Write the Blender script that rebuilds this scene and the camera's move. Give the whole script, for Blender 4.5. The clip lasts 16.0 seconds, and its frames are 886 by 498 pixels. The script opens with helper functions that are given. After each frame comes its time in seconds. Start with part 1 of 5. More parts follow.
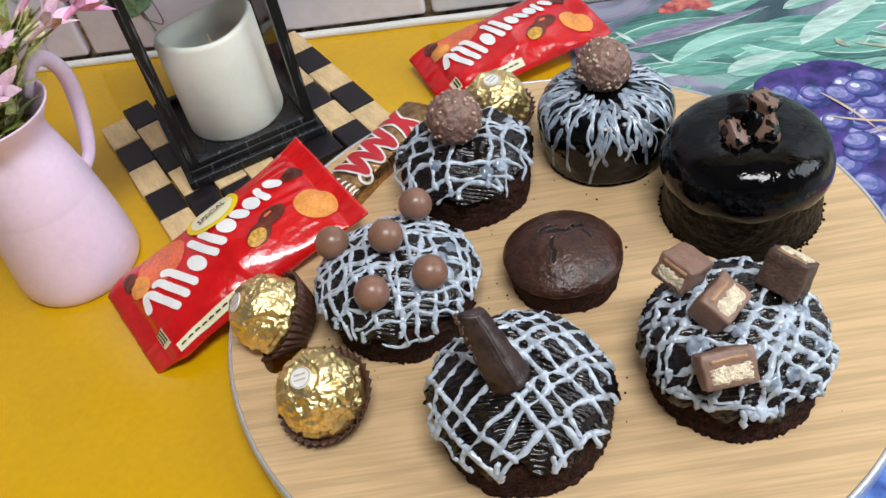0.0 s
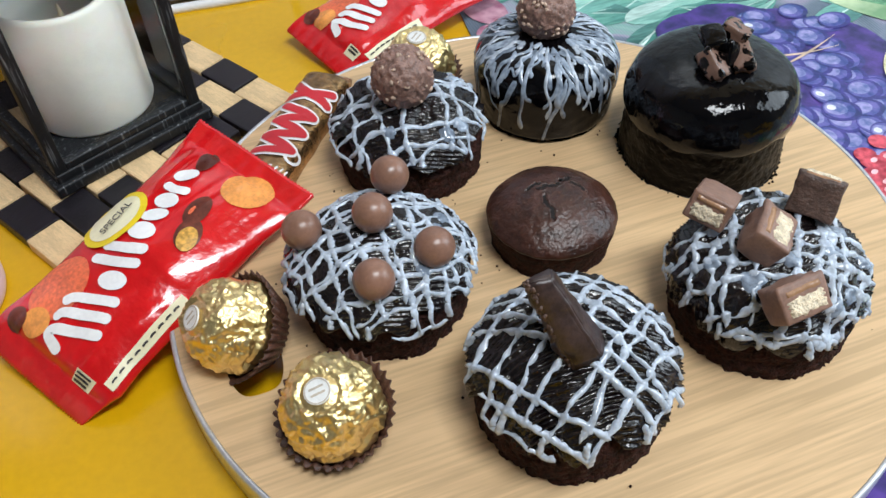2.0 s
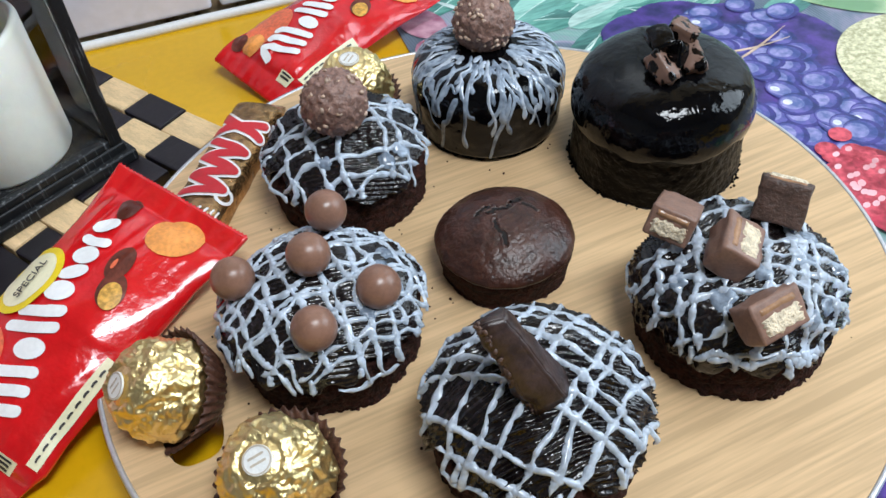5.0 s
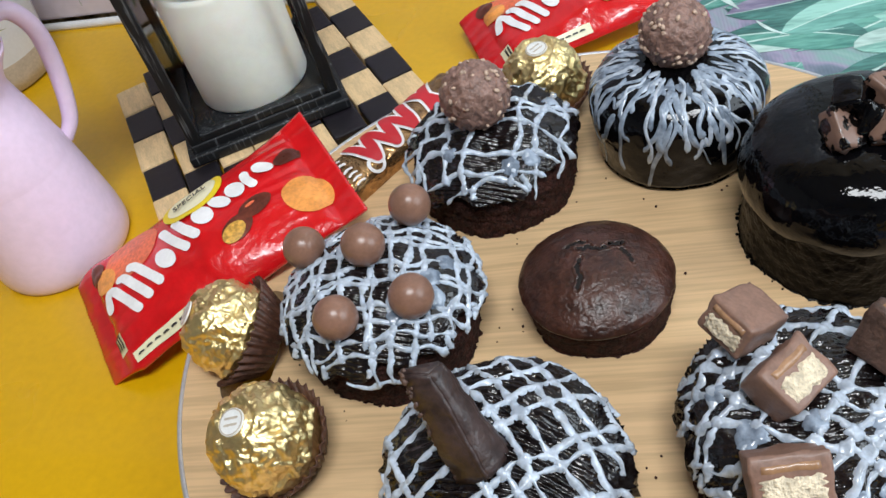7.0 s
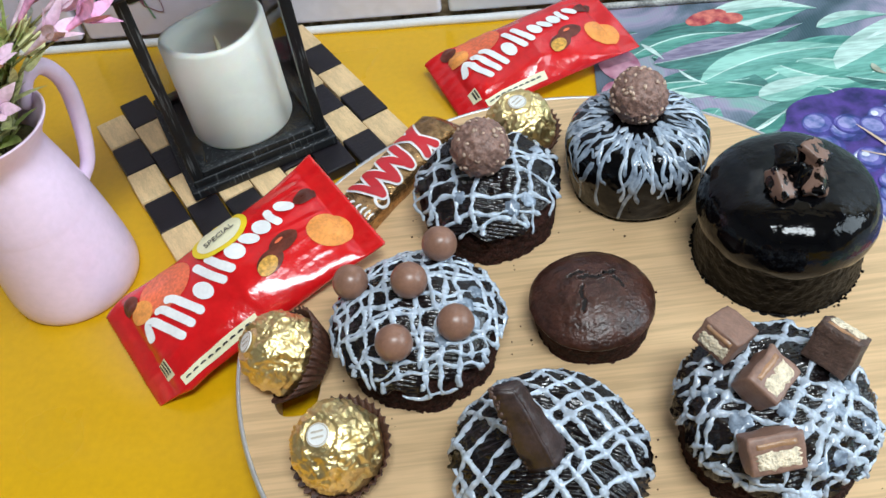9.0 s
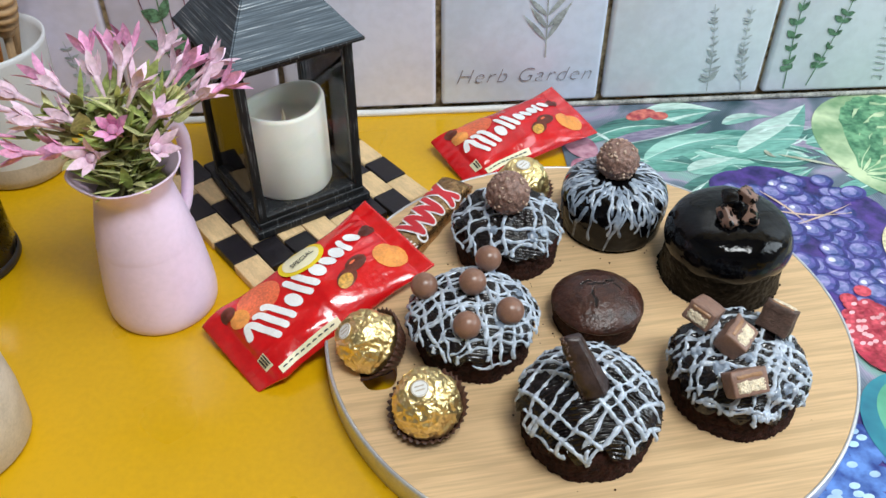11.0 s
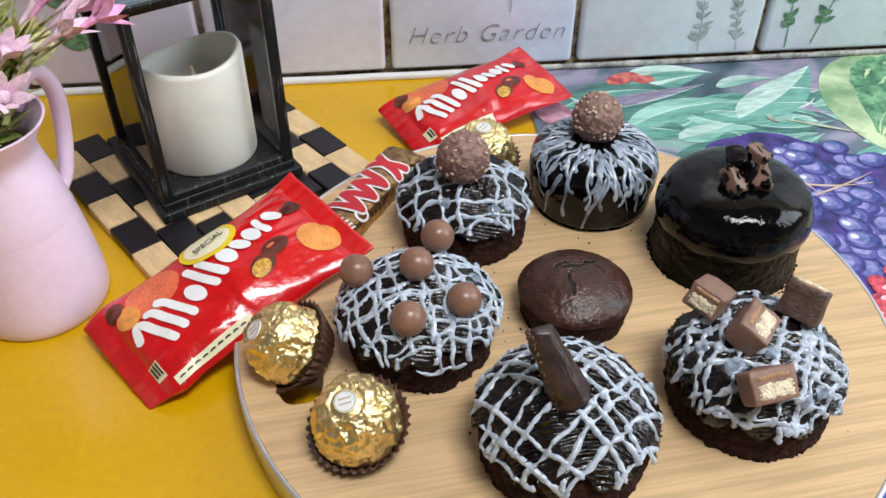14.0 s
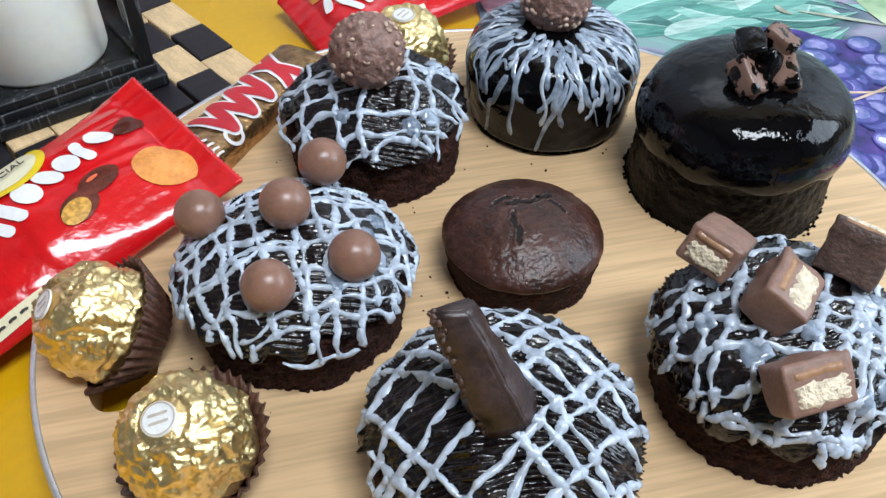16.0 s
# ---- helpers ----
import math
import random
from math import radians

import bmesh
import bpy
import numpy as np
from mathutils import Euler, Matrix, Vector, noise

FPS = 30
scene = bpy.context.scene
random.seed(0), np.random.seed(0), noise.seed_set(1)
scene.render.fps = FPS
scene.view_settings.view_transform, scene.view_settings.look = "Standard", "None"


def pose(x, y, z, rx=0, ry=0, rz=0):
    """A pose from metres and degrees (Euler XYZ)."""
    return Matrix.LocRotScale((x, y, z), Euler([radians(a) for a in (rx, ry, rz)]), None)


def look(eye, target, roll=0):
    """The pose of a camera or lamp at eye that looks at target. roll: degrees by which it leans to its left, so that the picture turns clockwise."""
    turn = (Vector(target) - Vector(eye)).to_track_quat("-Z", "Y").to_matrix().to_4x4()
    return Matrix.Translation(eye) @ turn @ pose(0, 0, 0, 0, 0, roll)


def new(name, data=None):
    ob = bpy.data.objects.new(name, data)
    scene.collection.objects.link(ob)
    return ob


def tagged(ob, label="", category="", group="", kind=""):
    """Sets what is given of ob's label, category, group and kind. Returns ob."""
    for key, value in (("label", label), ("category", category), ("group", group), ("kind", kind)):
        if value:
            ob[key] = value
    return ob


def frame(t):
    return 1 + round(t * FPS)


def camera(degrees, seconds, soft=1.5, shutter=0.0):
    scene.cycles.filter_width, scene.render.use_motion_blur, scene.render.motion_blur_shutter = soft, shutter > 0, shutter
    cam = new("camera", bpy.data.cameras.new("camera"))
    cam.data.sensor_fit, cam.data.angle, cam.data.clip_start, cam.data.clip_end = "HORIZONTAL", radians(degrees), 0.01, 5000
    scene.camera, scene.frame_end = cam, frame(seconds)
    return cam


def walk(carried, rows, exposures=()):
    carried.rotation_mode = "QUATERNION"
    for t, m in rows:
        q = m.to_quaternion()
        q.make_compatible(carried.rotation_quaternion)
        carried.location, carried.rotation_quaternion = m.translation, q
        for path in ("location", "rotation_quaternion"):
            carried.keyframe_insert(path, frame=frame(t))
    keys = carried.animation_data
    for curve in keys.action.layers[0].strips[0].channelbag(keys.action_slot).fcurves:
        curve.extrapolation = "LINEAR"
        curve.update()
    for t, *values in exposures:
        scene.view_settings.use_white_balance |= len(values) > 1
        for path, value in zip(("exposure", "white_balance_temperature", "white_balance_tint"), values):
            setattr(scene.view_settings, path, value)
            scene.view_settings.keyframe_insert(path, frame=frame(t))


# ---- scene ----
cam = camera(54.7, 16.0)
PATH = [
    (0, (0.044, 0.036, 0.315), (-0.068, 1.44, -1.104), -12.3),
    (0.5, (0.03, 0.035, 0.301), (-0.069, 1.428, -1.131), -12.0),
    (1, (0.006, 0.044, 0.286), (0.036, 1.425, -1.16), -9.0),
    (1.5, (-0.021, 0.061, 0.283), (0.186, 1.408, -1.18), -5.7),
    (2, (-0.048, 0.08, 0.281), (0.389, 1.369, -1.184), -2.8),
    (2.5, (-0.064, 0.089, 0.274), (0.493, 1.37, -1.157), -2.5),
    (3, (-0.077, 0.101, 0.262), (0.564, 1.335, -1.175), -1.5),
    (3.5, (-0.083, 0.105, 0.26), (0.608, 1.312, -1.178), -0.7),
    (4, (-0.082, 0.103, 0.262), (0.619, 1.304, -1.176), -1.0),
    (4.2, (-0.077, 0.102, 0.264), (0.617, 1.307, -1.173), -1.1),
    (6.3, (0.044, 0.096, 0.272), (-0.027, 1.516, -1.134), -12.9),
    (6.5, (0.051, 0.096, 0.273), (-0.115, 1.525, -1.117), -13.3),
    (7, (0.085, 0.105, 0.259), (-0.322, 1.46, -1.155), -17.7),
    (7.5, (0.105, 0.106, 0.249), (-0.493, 1.379, -1.173), -23.3),
    (8, (0.108, 0.101, 0.253), (-0.589, 1.345, -1.15), -26.3),
    (8.5, (0.089, 0.107, 0.282), (-0.369, 1.358, -1.209), -19.7),
    (9, (0.029, 0.078, 0.328), (-0.05, 1.405, -1.167), -9.5),
    (9.2, (0.003, 0.066, 0.339), (0.042, 1.413, -1.139), -6.1),
    (11.3, (-0.075, -0.043, 0.39), (0.189, 1.461, -0.901), 0.1),
    (11.5, (-0.074, -0.048, 0.393), (0.193, 1.47, -0.882), 0.2),
    (12, (-0.071, -0.056, 0.392), (0.211, 1.467, -0.874), 0.7),
    (12.5, (-0.07, -0.052, 0.384), (0.224, 1.474, -0.875), 0.6),
    (13, (-0.063, -0.032, 0.365), (0.237, 1.492, -0.894), 0.4),
    (13.5, (-0.054, -0.006, 0.343), (0.249, 1.519, -0.915), 0.2),
    (14, (-0.044, 0.027, 0.307), (0.259, 1.515, -0.995), 0.2),
    (14.5, (-0.033, 0.046, 0.284), (0.265, 1.492, -1.065), -0.5),
    (15, (-0.019, 0.068, 0.258), (0.282, 1.495, -1.11), -0.5),
    (15.5, (-0.007, 0.09, 0.243), (0.304, 1.482, -1.16), 0.0),
    (16, (0.001, 0.109, 0.229), (0.336, 1.483, -1.185), 0.9),
]
# the clip's camera drifts in brightness and white balance
DRIFT = [(0, -0.06, 6700, 11), (1.5, -0.02, 6500, 10), (3, 0.0, 6200, 8), (4.2, 0.0, 6150, 8), (6.5, -0.05, 6400, 10), (8, -0.02, 6550, 10),
         (9.2, 0.06, 6150, 5), (11.5, 0.0, 6600, 9), (14, 0.0, 6700, 12), (14.8, -0.03, 6800, 12), (15.5, 0.0, 6400, 11), (16, 0.11, 6100, 10)]
walk(cam, [(t, look(eye, target, roll)) for t, eye, target, roll in PATH], DRIFT)

# ---- world and light ----
world = bpy.data.worlds.new("room_air")
world.use_nodes = True
world.node_tree.nodes["Background"].inputs[0].default_value = (0.9, 0.95, 1.0, 1)
world.node_tree.nodes["Background"].inputs[1].default_value = 0.25
scene.world = world


def area_lamp(name, eye, target, sx, sy, watts, colour):
    data = bpy.data.lights.new(name, "AREA")
    data.shape, data.size, data.size_y, data.energy, data.color = "RECTANGLE", sx, sy, watts, colour
    ob = new(name, data)
    ob.matrix_world = look(eye, target)
    return ob


# unseen sources placed by highlights and the brighter right side; no window opening built
area_lamp("ceiling_lamp_light", (0.30, -0.25, 1.53), (0.30, -0.25, 0.0), 0.7, 0.35, 25.0, (0.93, 0.97, 1.0))
area_lamp("window_light", (1.25, 0.0, 0.75), (0.1, 0.3, 0.0), 0.7, 0.8, 11.0, (0.80, 0.91, 1.0))

# ---- materials ----


def material(name, colour, rough=0.5, metal=0.0, vary=0.15, scale=60.0, fine=600.0, bump=0.15, coat=0.0,
             sheen=0.0, sub=0.0, stretch=(1, 1, 1), second=None, depth=0.0006, spec=0.5):
    """Principled surface with coarse and fine colour variation and relief, in object space."""
    m = bpy.data.materials.new(name)
    m.use_nodes = True
    nt = m.node_tree
    n, l = nt.nodes, nt.links
    p = n["Principled BSDF"]
    co = n.new("ShaderNodeTexCoord")
    mp = n.new("ShaderNodeMapping")
    mp.inputs["Scale"].default_value = stretch
    l.new(co.outputs["Object"], mp.inputs[0])
    a, b = n.new("ShaderNodeTexNoise"), n.new("ShaderNodeTexNoise")
    for t, s, d in ((a, scale, 4), (b, fine, 3)):
        t.inputs["Scale"].default_value, t.inputs["Detail"].default_value = s, d
        l.new(mp.outputs[0], t.inputs["Vector"])
    ramp = n.new("ShaderNodeValToRGB")
    dark = tuple(c * (1 - vary) for c in colour)
    light = second or tuple(min(1, c * (1 + vary)) for c in colour)
    ramp.color_ramp.elements[0].color, ramp.color_ramp.elements[0].position = (*dark, 1), 0.40
    ramp.color_ramp.elements[1].color, ramp.color_ramp.elements[1].position = (*light, 1), 0.60
    mix = n.new("ShaderNodeMath")
    mix.operation = "MULTIPLY_ADD"
    mix.inputs[1].default_value = 0.4
    half = n.new("ShaderNodeMath")
    half.operation = "MULTIPLY"
    half.inputs[1].default_value = 0.6
    l.new(a.outputs[0], half.inputs[0])
    l.new(b.outputs[0], mix.inputs[0])
    l.new(half.outputs[0], mix.inputs[2])
    l.new(mix.outputs[0], ramp.inputs[0])
    l.new(ramp.outputs[0], p.inputs["Base Color"])
    rr = n.new("ShaderNodeMapRange")
    rr.inputs["To Min"].default_value, rr.inputs["To Max"].default_value = rough * 0.8, min(1, rough * 1.25)
    l.new(a.outputs[0], rr.inputs[0])
    l.new(rr.outputs[0], p.inputs["Roughness"])
    p.inputs["Metallic"].default_value = metal
    p.inputs["Coat Weight"].default_value = coat
    p.inputs["Coat Roughness"].default_value = 0.06
    p.inputs["Specular IOR Level"].default_value = spec
    p.inputs["Sheen Weight"].default_value = sheen
    p.inputs["Subsurface Weight"].default_value = sub
    p.inputs["Subsurface Radius"].default_value = (0.004, 0.003, 0.002)
    p.inputs["Subsurface Scale"].default_value = 1.0
    if bump:
        bm_ = n.new("ShaderNodeBump")
        bm_.inputs["Strength"].default_value, bm_.inputs["Distance"].default_value = min(1.0, bump * 1.6), depth * 2.5
        l.new(mix.outputs[0], bm_.inputs["Height"])
        l.new(bm_.outputs[0], p.inputs["Normal"])
    return m


def plain(name, colour, rough=0.4, **kw):
    return material(name, colour, rough, vary=kw.pop("vary", 0.06), bump=kw.pop("bump", 0.05), **kw)


def glass(name, tint=(1, 1, 1), rough=0.02):
    m = bpy.data.materials.new(name)
    m.use_nodes = True
    n, l = m.node_tree.nodes, m.node_tree.links
    out = n["Material Output"]
    t, g, mix, fr = n.new("ShaderNodeBsdfTransparent"), n.new("ShaderNodeBsdfGlossy"), n.new("ShaderNodeMixShader"), n.new("ShaderNodeFresnel")
    t.inputs[0].default_value = (*tint, 1)
    g.inputs["Roughness"].default_value = rough
    fr.inputs[0].default_value = 1.3
    l.new(fr.outputs[0], mix.inputs[0])
    l.new(t.outputs[0], mix.inputs[1])
    l.new(g.outputs[0], mix.inputs[2])
    l.new(mix.outputs[0], out.inputs[0])
    return m


M_TABLE = material("yellow_laminate", (0.66, 0.372, 0.002), 0.28, vary=0.05, scale=9, fine=250, bump=0.03, coat=0.25)
M_BAMBOO = material("bamboo", (0.62, 0.42, 0.228), 0.42, vary=0.13, scale=30, fine=120, bump=0.06, stretch=(0.25, 6, 6), depth=0.0003)
M_RIM = material("rim_band", (0.62, 0.63, 0.66), 0.3, 0.6, vary=0.1, scale=40)
M_SPONGE = material("chocolate_sponge", (0.040, 0.013, 0.009), 0.85, vary=0.6, scale=350, fine=1300, bump=1.0, depth=0.0016, spec=0.25)
M_MUFFIN = material("muffin_crust", (0.046, 0.016, 0.010), 0.33, vary=0.45, scale=170, fine=900, bump=0.32, depth=0.0006, spec=0.5)
M_FROST = material("dark_frosting", (0.0072, 0.0048, 0.0050), 0.14, vary=0.45, scale=150, fine=420, bump=0.30, depth=0.0010, spec=0.6)
M_GLAZE = material("mirror_glaze", (0.0022, 0.0021, 0.0027), 0.055, vary=0.3, scale=60, fine=210, bump=0.36, depth=0.0007, spec=0.27)
M_GLAZESIDE = material("thin_glaze_on_sponge", (0.003, 0.0022, 0.0018), 0.34, vary=0.6, scale=110, fine=330, bump=0.5, depth=0.0012, spec=0.12)
M_WHITE = material("milky_icing", (0.46, 0.52, 0.605), 0.22, vary=0.26, scale=190, fine=500, bump=0.04, coat=0.25, sub=0.15)
M_MILKY = material("thin_milky_icing", (0.22, 0.275, 0.36), 0.16, vary=0.4, scale=130, fine=400, bump=0.05, coat=0.2, second=(0.36, 0.43, 0.53))
M_MILKCHOC = material("milk_chocolate", (0.24, 0.125, 0.085), 0.3, vary=0.12, scale=120, fine=800, bump=0.1, depth=0.0003)
M_MILKCUT = material("milk_chocolate_cut", (0.23, 0.13, 0.095), 0.42, vary=0.16, scale=200, fine=900, bump=0.16, depth=0.0004)
M_NUT = material("nut_chocolate", (0.25, 0.145, 0.115), 0.42, vary=0.3, scale=300, fine=900, bump=0.6, depth=0.0006)
M_NUTBIT = material("nut_pieces", (0.52, 0.37, 0.28), 0.4, vary=0.3, scale=400)
M_DARKCHOC = material("dark_chocolate_bar", (0.042, 0.025, 0.023), 0.36, vary=0.35, scale=140, fine=700, bump=0.25, depth=0.0005)
M_BISCUIT = material("shortbread", (0.80, 0.68, 0.50), 0.85, vary=0.25, scale=350, fine=1000, bump=1.0, depth=0.0012)
# near-black colour that stands for the shade inside the muffin's cracks
M_CRACKSHADE = plain("crack_shade_dark", (0.004, 0.0015, 0.001), 0.9)
M_CARAMEL = material("caramel", (0.36, 0.20, 0.11), 0.25, vary=0.15, scale=150)
M_GOLD = material("gold_foil", (1.0, 0.77, 0.38), 0.36, 1.0, vary=0.06, scale=260, fine=800, bump=0.35, depth=0.0005)
M_DARKWAFER = material("dark_chocolate_cut", (0.085, 0.048, 0.036), 0.5, vary=0.3, scale=260, fine=900, bump=0.4, depth=0.0006)
M_CUP = material("brown_paper_cup", (0.075, 0.03, 0.018), 0.5, vary=0.4, scale=300, fine=900, bump=0.3)
M_SEAL = material("white_seal", (0.82, 0.82, 0.8), 0.4, vary=0.05)
M_RED = material("red_wrapper", (0.64, 0.008, 0.011), 0.2, vary=0.10, scale=60, fine=210, bump=0.25, depth=0.0012, coat=0.6)
M_PRINTWHITE = plain("white_print", (0.85, 0.84, 0.84), 0.3)
M_ORANGE = plain("orange_print", (0.85, 0.33, 0.08), 0.3, vary=0.2, scale=90)
M_PEACH = plain("peach_print", (0.80, 0.16, 0.07), 0.3, vary=0.3, scale=40)
M_BROWNPRINT = plain("brown_print", (0.13, 0.03, 0.018), 0.3, vary=0.4, scale=90)
M_HONEYCOMB = plain("honeycomb_print", (0.62, 0.33, 0.06), 0.4, vary=0.35, scale=500)
M_YELLOW = plain("yellow_print", (0.85, 0.62, 0.02), 0.35)
M_CREAM = plain("cream_print", (0.85, 0.80, 0.55), 0.35)
M_INK = plain("dark_ink", (0.03, 0.025, 0.025), 0.5)
M_WRAPGOLD = material("bronze_wrapper", (0.40, 0.24, 0.11), 0.22, 0.9, vary=0.5, scale=60, fine=300, bump=0.5, depth=0.0015)
M_WRAPRED = plain("crimson_print", (0.55, 0.02, 0.03), 0.3)
M_BLACKWOOD = material("black_stained_wood", (0.007, 0.005, 0.008), 0.42, vary=0.4, scale=80, fine=500, bump=0.2, stretch=(1, 4, 1))
M_PALEWOOD = material("pale_wood", (0.70, 0.50, 0.27), 0.5, vary=0.15, scale=70, fine=400, bump=0.2, stretch=(5, 1, 5))
M_LANTERN = material("brushed_black_metal", (0.009, 0.010, 0.012), 0.5, 0.3, vary=0.3, scale=70, fine=500, bump=0.25, stretch=(1, 1, 1))
M_WAX = material("ivory_wax", (0.82, 0.82, 0.74), 0.45, vary=0.04, scale=40, fine=300, bump=0.05, sub=0.35)
M_PINK = material("pink_enamel", (0.86, 0.68, 0.87), 0.35, vary=0.04, scale=25, fine=300, bump=0.03, coat=0.15)
M_PETAL = material("pink_petal", (0.80, 0.36, 0.58), 0.5, vary=0.3, scale=70, fine=400, bump=0.1, sub=0.1)
M_PETALPALE = material("pale_petal", (0.86, 0.62, 0.74), 0.5, vary=0.2, scale=90, fine=400, bump=0.1, sub=0.1)
M_LEAF = material("plastic_leaf", (0.33, 0.40, 0.12), 0.45, vary=0.4, scale=60, fine=400, bump=0.15)
M_LEAFPALE = material("pale_leaf", (0.58, 0.58, 0.28), 0.5, vary=0.35, scale=60, fine=400, bump=0.15)
M_STEM = material("stem", (0.20, 0.20, 0.08), 0.5, vary=0.3)
# brown grout with the golden reflections of the gaps mixed into its colour
M_GROUT = material("grout_gold_reflections", (0.34, 0.20, 0.08), 0.35, vary=0.75, scale=45, fine=190, bump=0.4, second=(0.70, 0.56, 0.34))
# tone of the unseen walls, kept mid grey to darken reflections in the glaze
M_WALLUNSEEN = material("unseen_wall_grey", (0.30, 0.32, 0.35), 0.7, vary=0.05, scale=5, fine=80, bump=0.1)
M_CERAMIC = material("white_ceramic", (0.75, 0.77, 0.80), 0.2, vary=0.03, scale=20, coat=0.3, bump=0.0)
M_BEIGE = material("beige_ceramic", (0.52, 0.45, 0.37), 0.5, vary=0.12, scale=60)
M_SPOON = material("utensil_wood", (0.45, 0.28, 0.14), 0.55, vary=0.2, scale=60, stretch=(4, 4, 0.6))
M_GREYPLASTIC = plain("grey_plastic", (0.16, 0.15, 0.15), 0.4)
M_GLASS = glass("clear_glass")
# left tiles tinted lilac and darker: the fall of light is in these colours
M_TILES_BY_LIGHT = [material("glazed_tile_lit_" + w, c, 0.22, vary=0.06, scale=14, fine=120, bump=0.04, coat=0.2)
           for w, c in (("lilac", (0.64, 0.60, 0.72)), ("mauve", (0.64, 0.60, 0.73)), ("pale", (0.72, 0.72, 0.85)), ("blue", (0.68, 0.75, 0.90)), ("mint", (0.70, 0.77, 0.84)))]

# ---- building blocks ----


def empty(name, m, label, category, group="", kind=""):
    ob = new(name)
    ob.empty_display_size = 0.01
    ob.matrix_world = m
    return tagged(ob, label, category, group, kind)


def part(name, bm, mat, parent=None, label="", smooth=True):
    me = bpy.data.meshes.new(name)
    bm.normal_update()
    bm.to_mesh(me)
    bm.free()
    for m in (mat if isinstance(mat, (list, tuple)) else [mat]):
        me.materials.append(m)
    if smooth:
        me.polygons.foreach_set("use_smooth", [True] * len(me.polygons))
    ob = new(name, me)
    ob.parent = parent
    if label:
        tagged(ob, label)
    return ob


def lathe(profile, seg=48, wobble=None, cap=True):
    """Turn (radius, height) pairs round z. wobble(angle, i) gives (dr, dz)."""
    bm = bmesh.new()
    rings = []
    for i, (r, z) in enumerate(profile):
        ring = []
        for k in range(seg):
            a = 2 * math.pi * k / seg
            dr, dz = wobble(a, i) if wobble else (0, 0)
            ring.append(bm.verts.new(((r + dr) * math.cos(a), (r + dr) * math.sin(a), z + dz)))
        rings.append(ring)
    for r0, r1 in zip(rings, rings[1:]):
        for k in range(seg):
            bm.faces.new((r0[k], r0[(k + 1) % seg], r1[(k + 1) % seg], r1[k]))
    if cap:
        bm.faces.new(rings[0][::-1])
        bm.faces.new(rings[-1])
    return bm


def box(sx, sy, sz, bevel=0.0, at=(0, 0, 0), turn=None, bm=None, seg=2):
    """A bevelled block standing on its base centre."""
    own = bmesh.new()
    bmesh.ops.create_cube(own, size=1)
    bmesh.ops.scale(own, vec=(sx, sy, sz), verts=own.verts)
    if bevel:
        bmesh.ops.bevel(own, geom=own.edges[:], offset=bevel, segments=seg, affect="EDGES", profile=0.6)
    m = Matrix.Translation(at) @ (turn or Matrix()) @ Matrix.Translation((0, 0, sz / 2))
    bmesh.ops.transform(own, matrix=m, verts=own.verts)
    if bm is None:
        return own
    me = bpy.data.meshes.new("scrap")
    own.to_mesh(me)
    own.free()
    bm.from_mesh(me)
    bpy.data.meshes.remove(me)
    return bm


def spline(points, n):
    """Catmull-Rom through points (tuples of any length), n steps a span."""
    pts = [np.array(p, float) for p in points]
    pts = [2 * pts[0] - pts[1]] + pts + [2 * pts[-1] - pts[-2]]
    out = []
    for a, b, c, d in zip(pts, pts[1:], pts[2:], pts[3:]):
        for k in range(n):
            t = k / n
            out.append(0.5 * (2 * b + (c - a) * t + (2 * a - 5 * b + 4 * c - d) * t * t + (3 * b - 3 * c + d - a) * t ** 3))
    out.append(pts[-2])
    return [tuple(float(v) for v in p) for p in out]


def tube(bm, pts, radii, seg=8):
    """A round tube along 3D points."""
    pts = [Vector(p) for p in pts]
    if isinstance(radii, (int, float)):
        radii = [radii] * len(pts)
    rings, side = [], None
    for i, p in enumerate(pts):
        d = (pts[min(i + 1, len(pts) - 1)] - pts[max(i - 1, 0)]).normalized()
        if side is None:
            side = d.orthogonal().normalized()
        side = (side - d * side.dot(d)).normalized()
        up = d.cross(side)
        rings.append([bm.verts.new(p + radii[i] * (math.cos(a) * side + math.sin(a) * up)) for a in (2 * math.pi * k / seg for k in range(seg))])
    for r0, r1 in zip(rings, rings[1:]):
        for k in range(seg):
            bm.faces.new((r0[k], r0[(k + 1) % seg], r1[(k + 1) % seg], r1[k]))
    bm.faces.new(rings[0][::-1])
    bm.faces.new(rings[-1])
    return bm


def ribbon(bm, f, pts, widths, thick, flat=False, skirt=0.0005):
    """A raised stroke laid on the surface f(u, v) -> (place, normal) along 2D points."""
    n = len(pts)
    if isinstance(widths, (int, float)):
        widths = [widths] * n
    across = ((-1, 0.0), (1, 0.0)) if flat else ((-1, None), (-0.62, 0.6), (0, 1.0), (0.62, 0.6), (1, None))
    rows = []
    for i in range(n):
        (x0, y0), (x1, y1) = pts[max(i - 1, 0)], pts[min(i + 1, n - 1)]
        dx, dy = x1 - x0, y1 - y0
        q = math.hypot(dx, dy) or 1
        nx, ny = -dy / q, dx / q
        row = []
        for s, h in across:
            p, nm = f(pts[i][0] + nx * s * widths[i], pts[i][1] + ny * s * widths[i])
            row.append(bm.verts.new(p + nm * (thick if flat else -skirt if h is None else h * thick)))
        rows.append(row)
    for r0, r1 in zip(rows, rows[1:]):
        for k in range(len(across) - 1):
            bm.faces.new((r0[k + 1], r0[k], r1[k], r1[k + 1]))
    if not flat:
        bm.faces.new(rows[0])
        bm.faces.new(rows[-1][::-1])


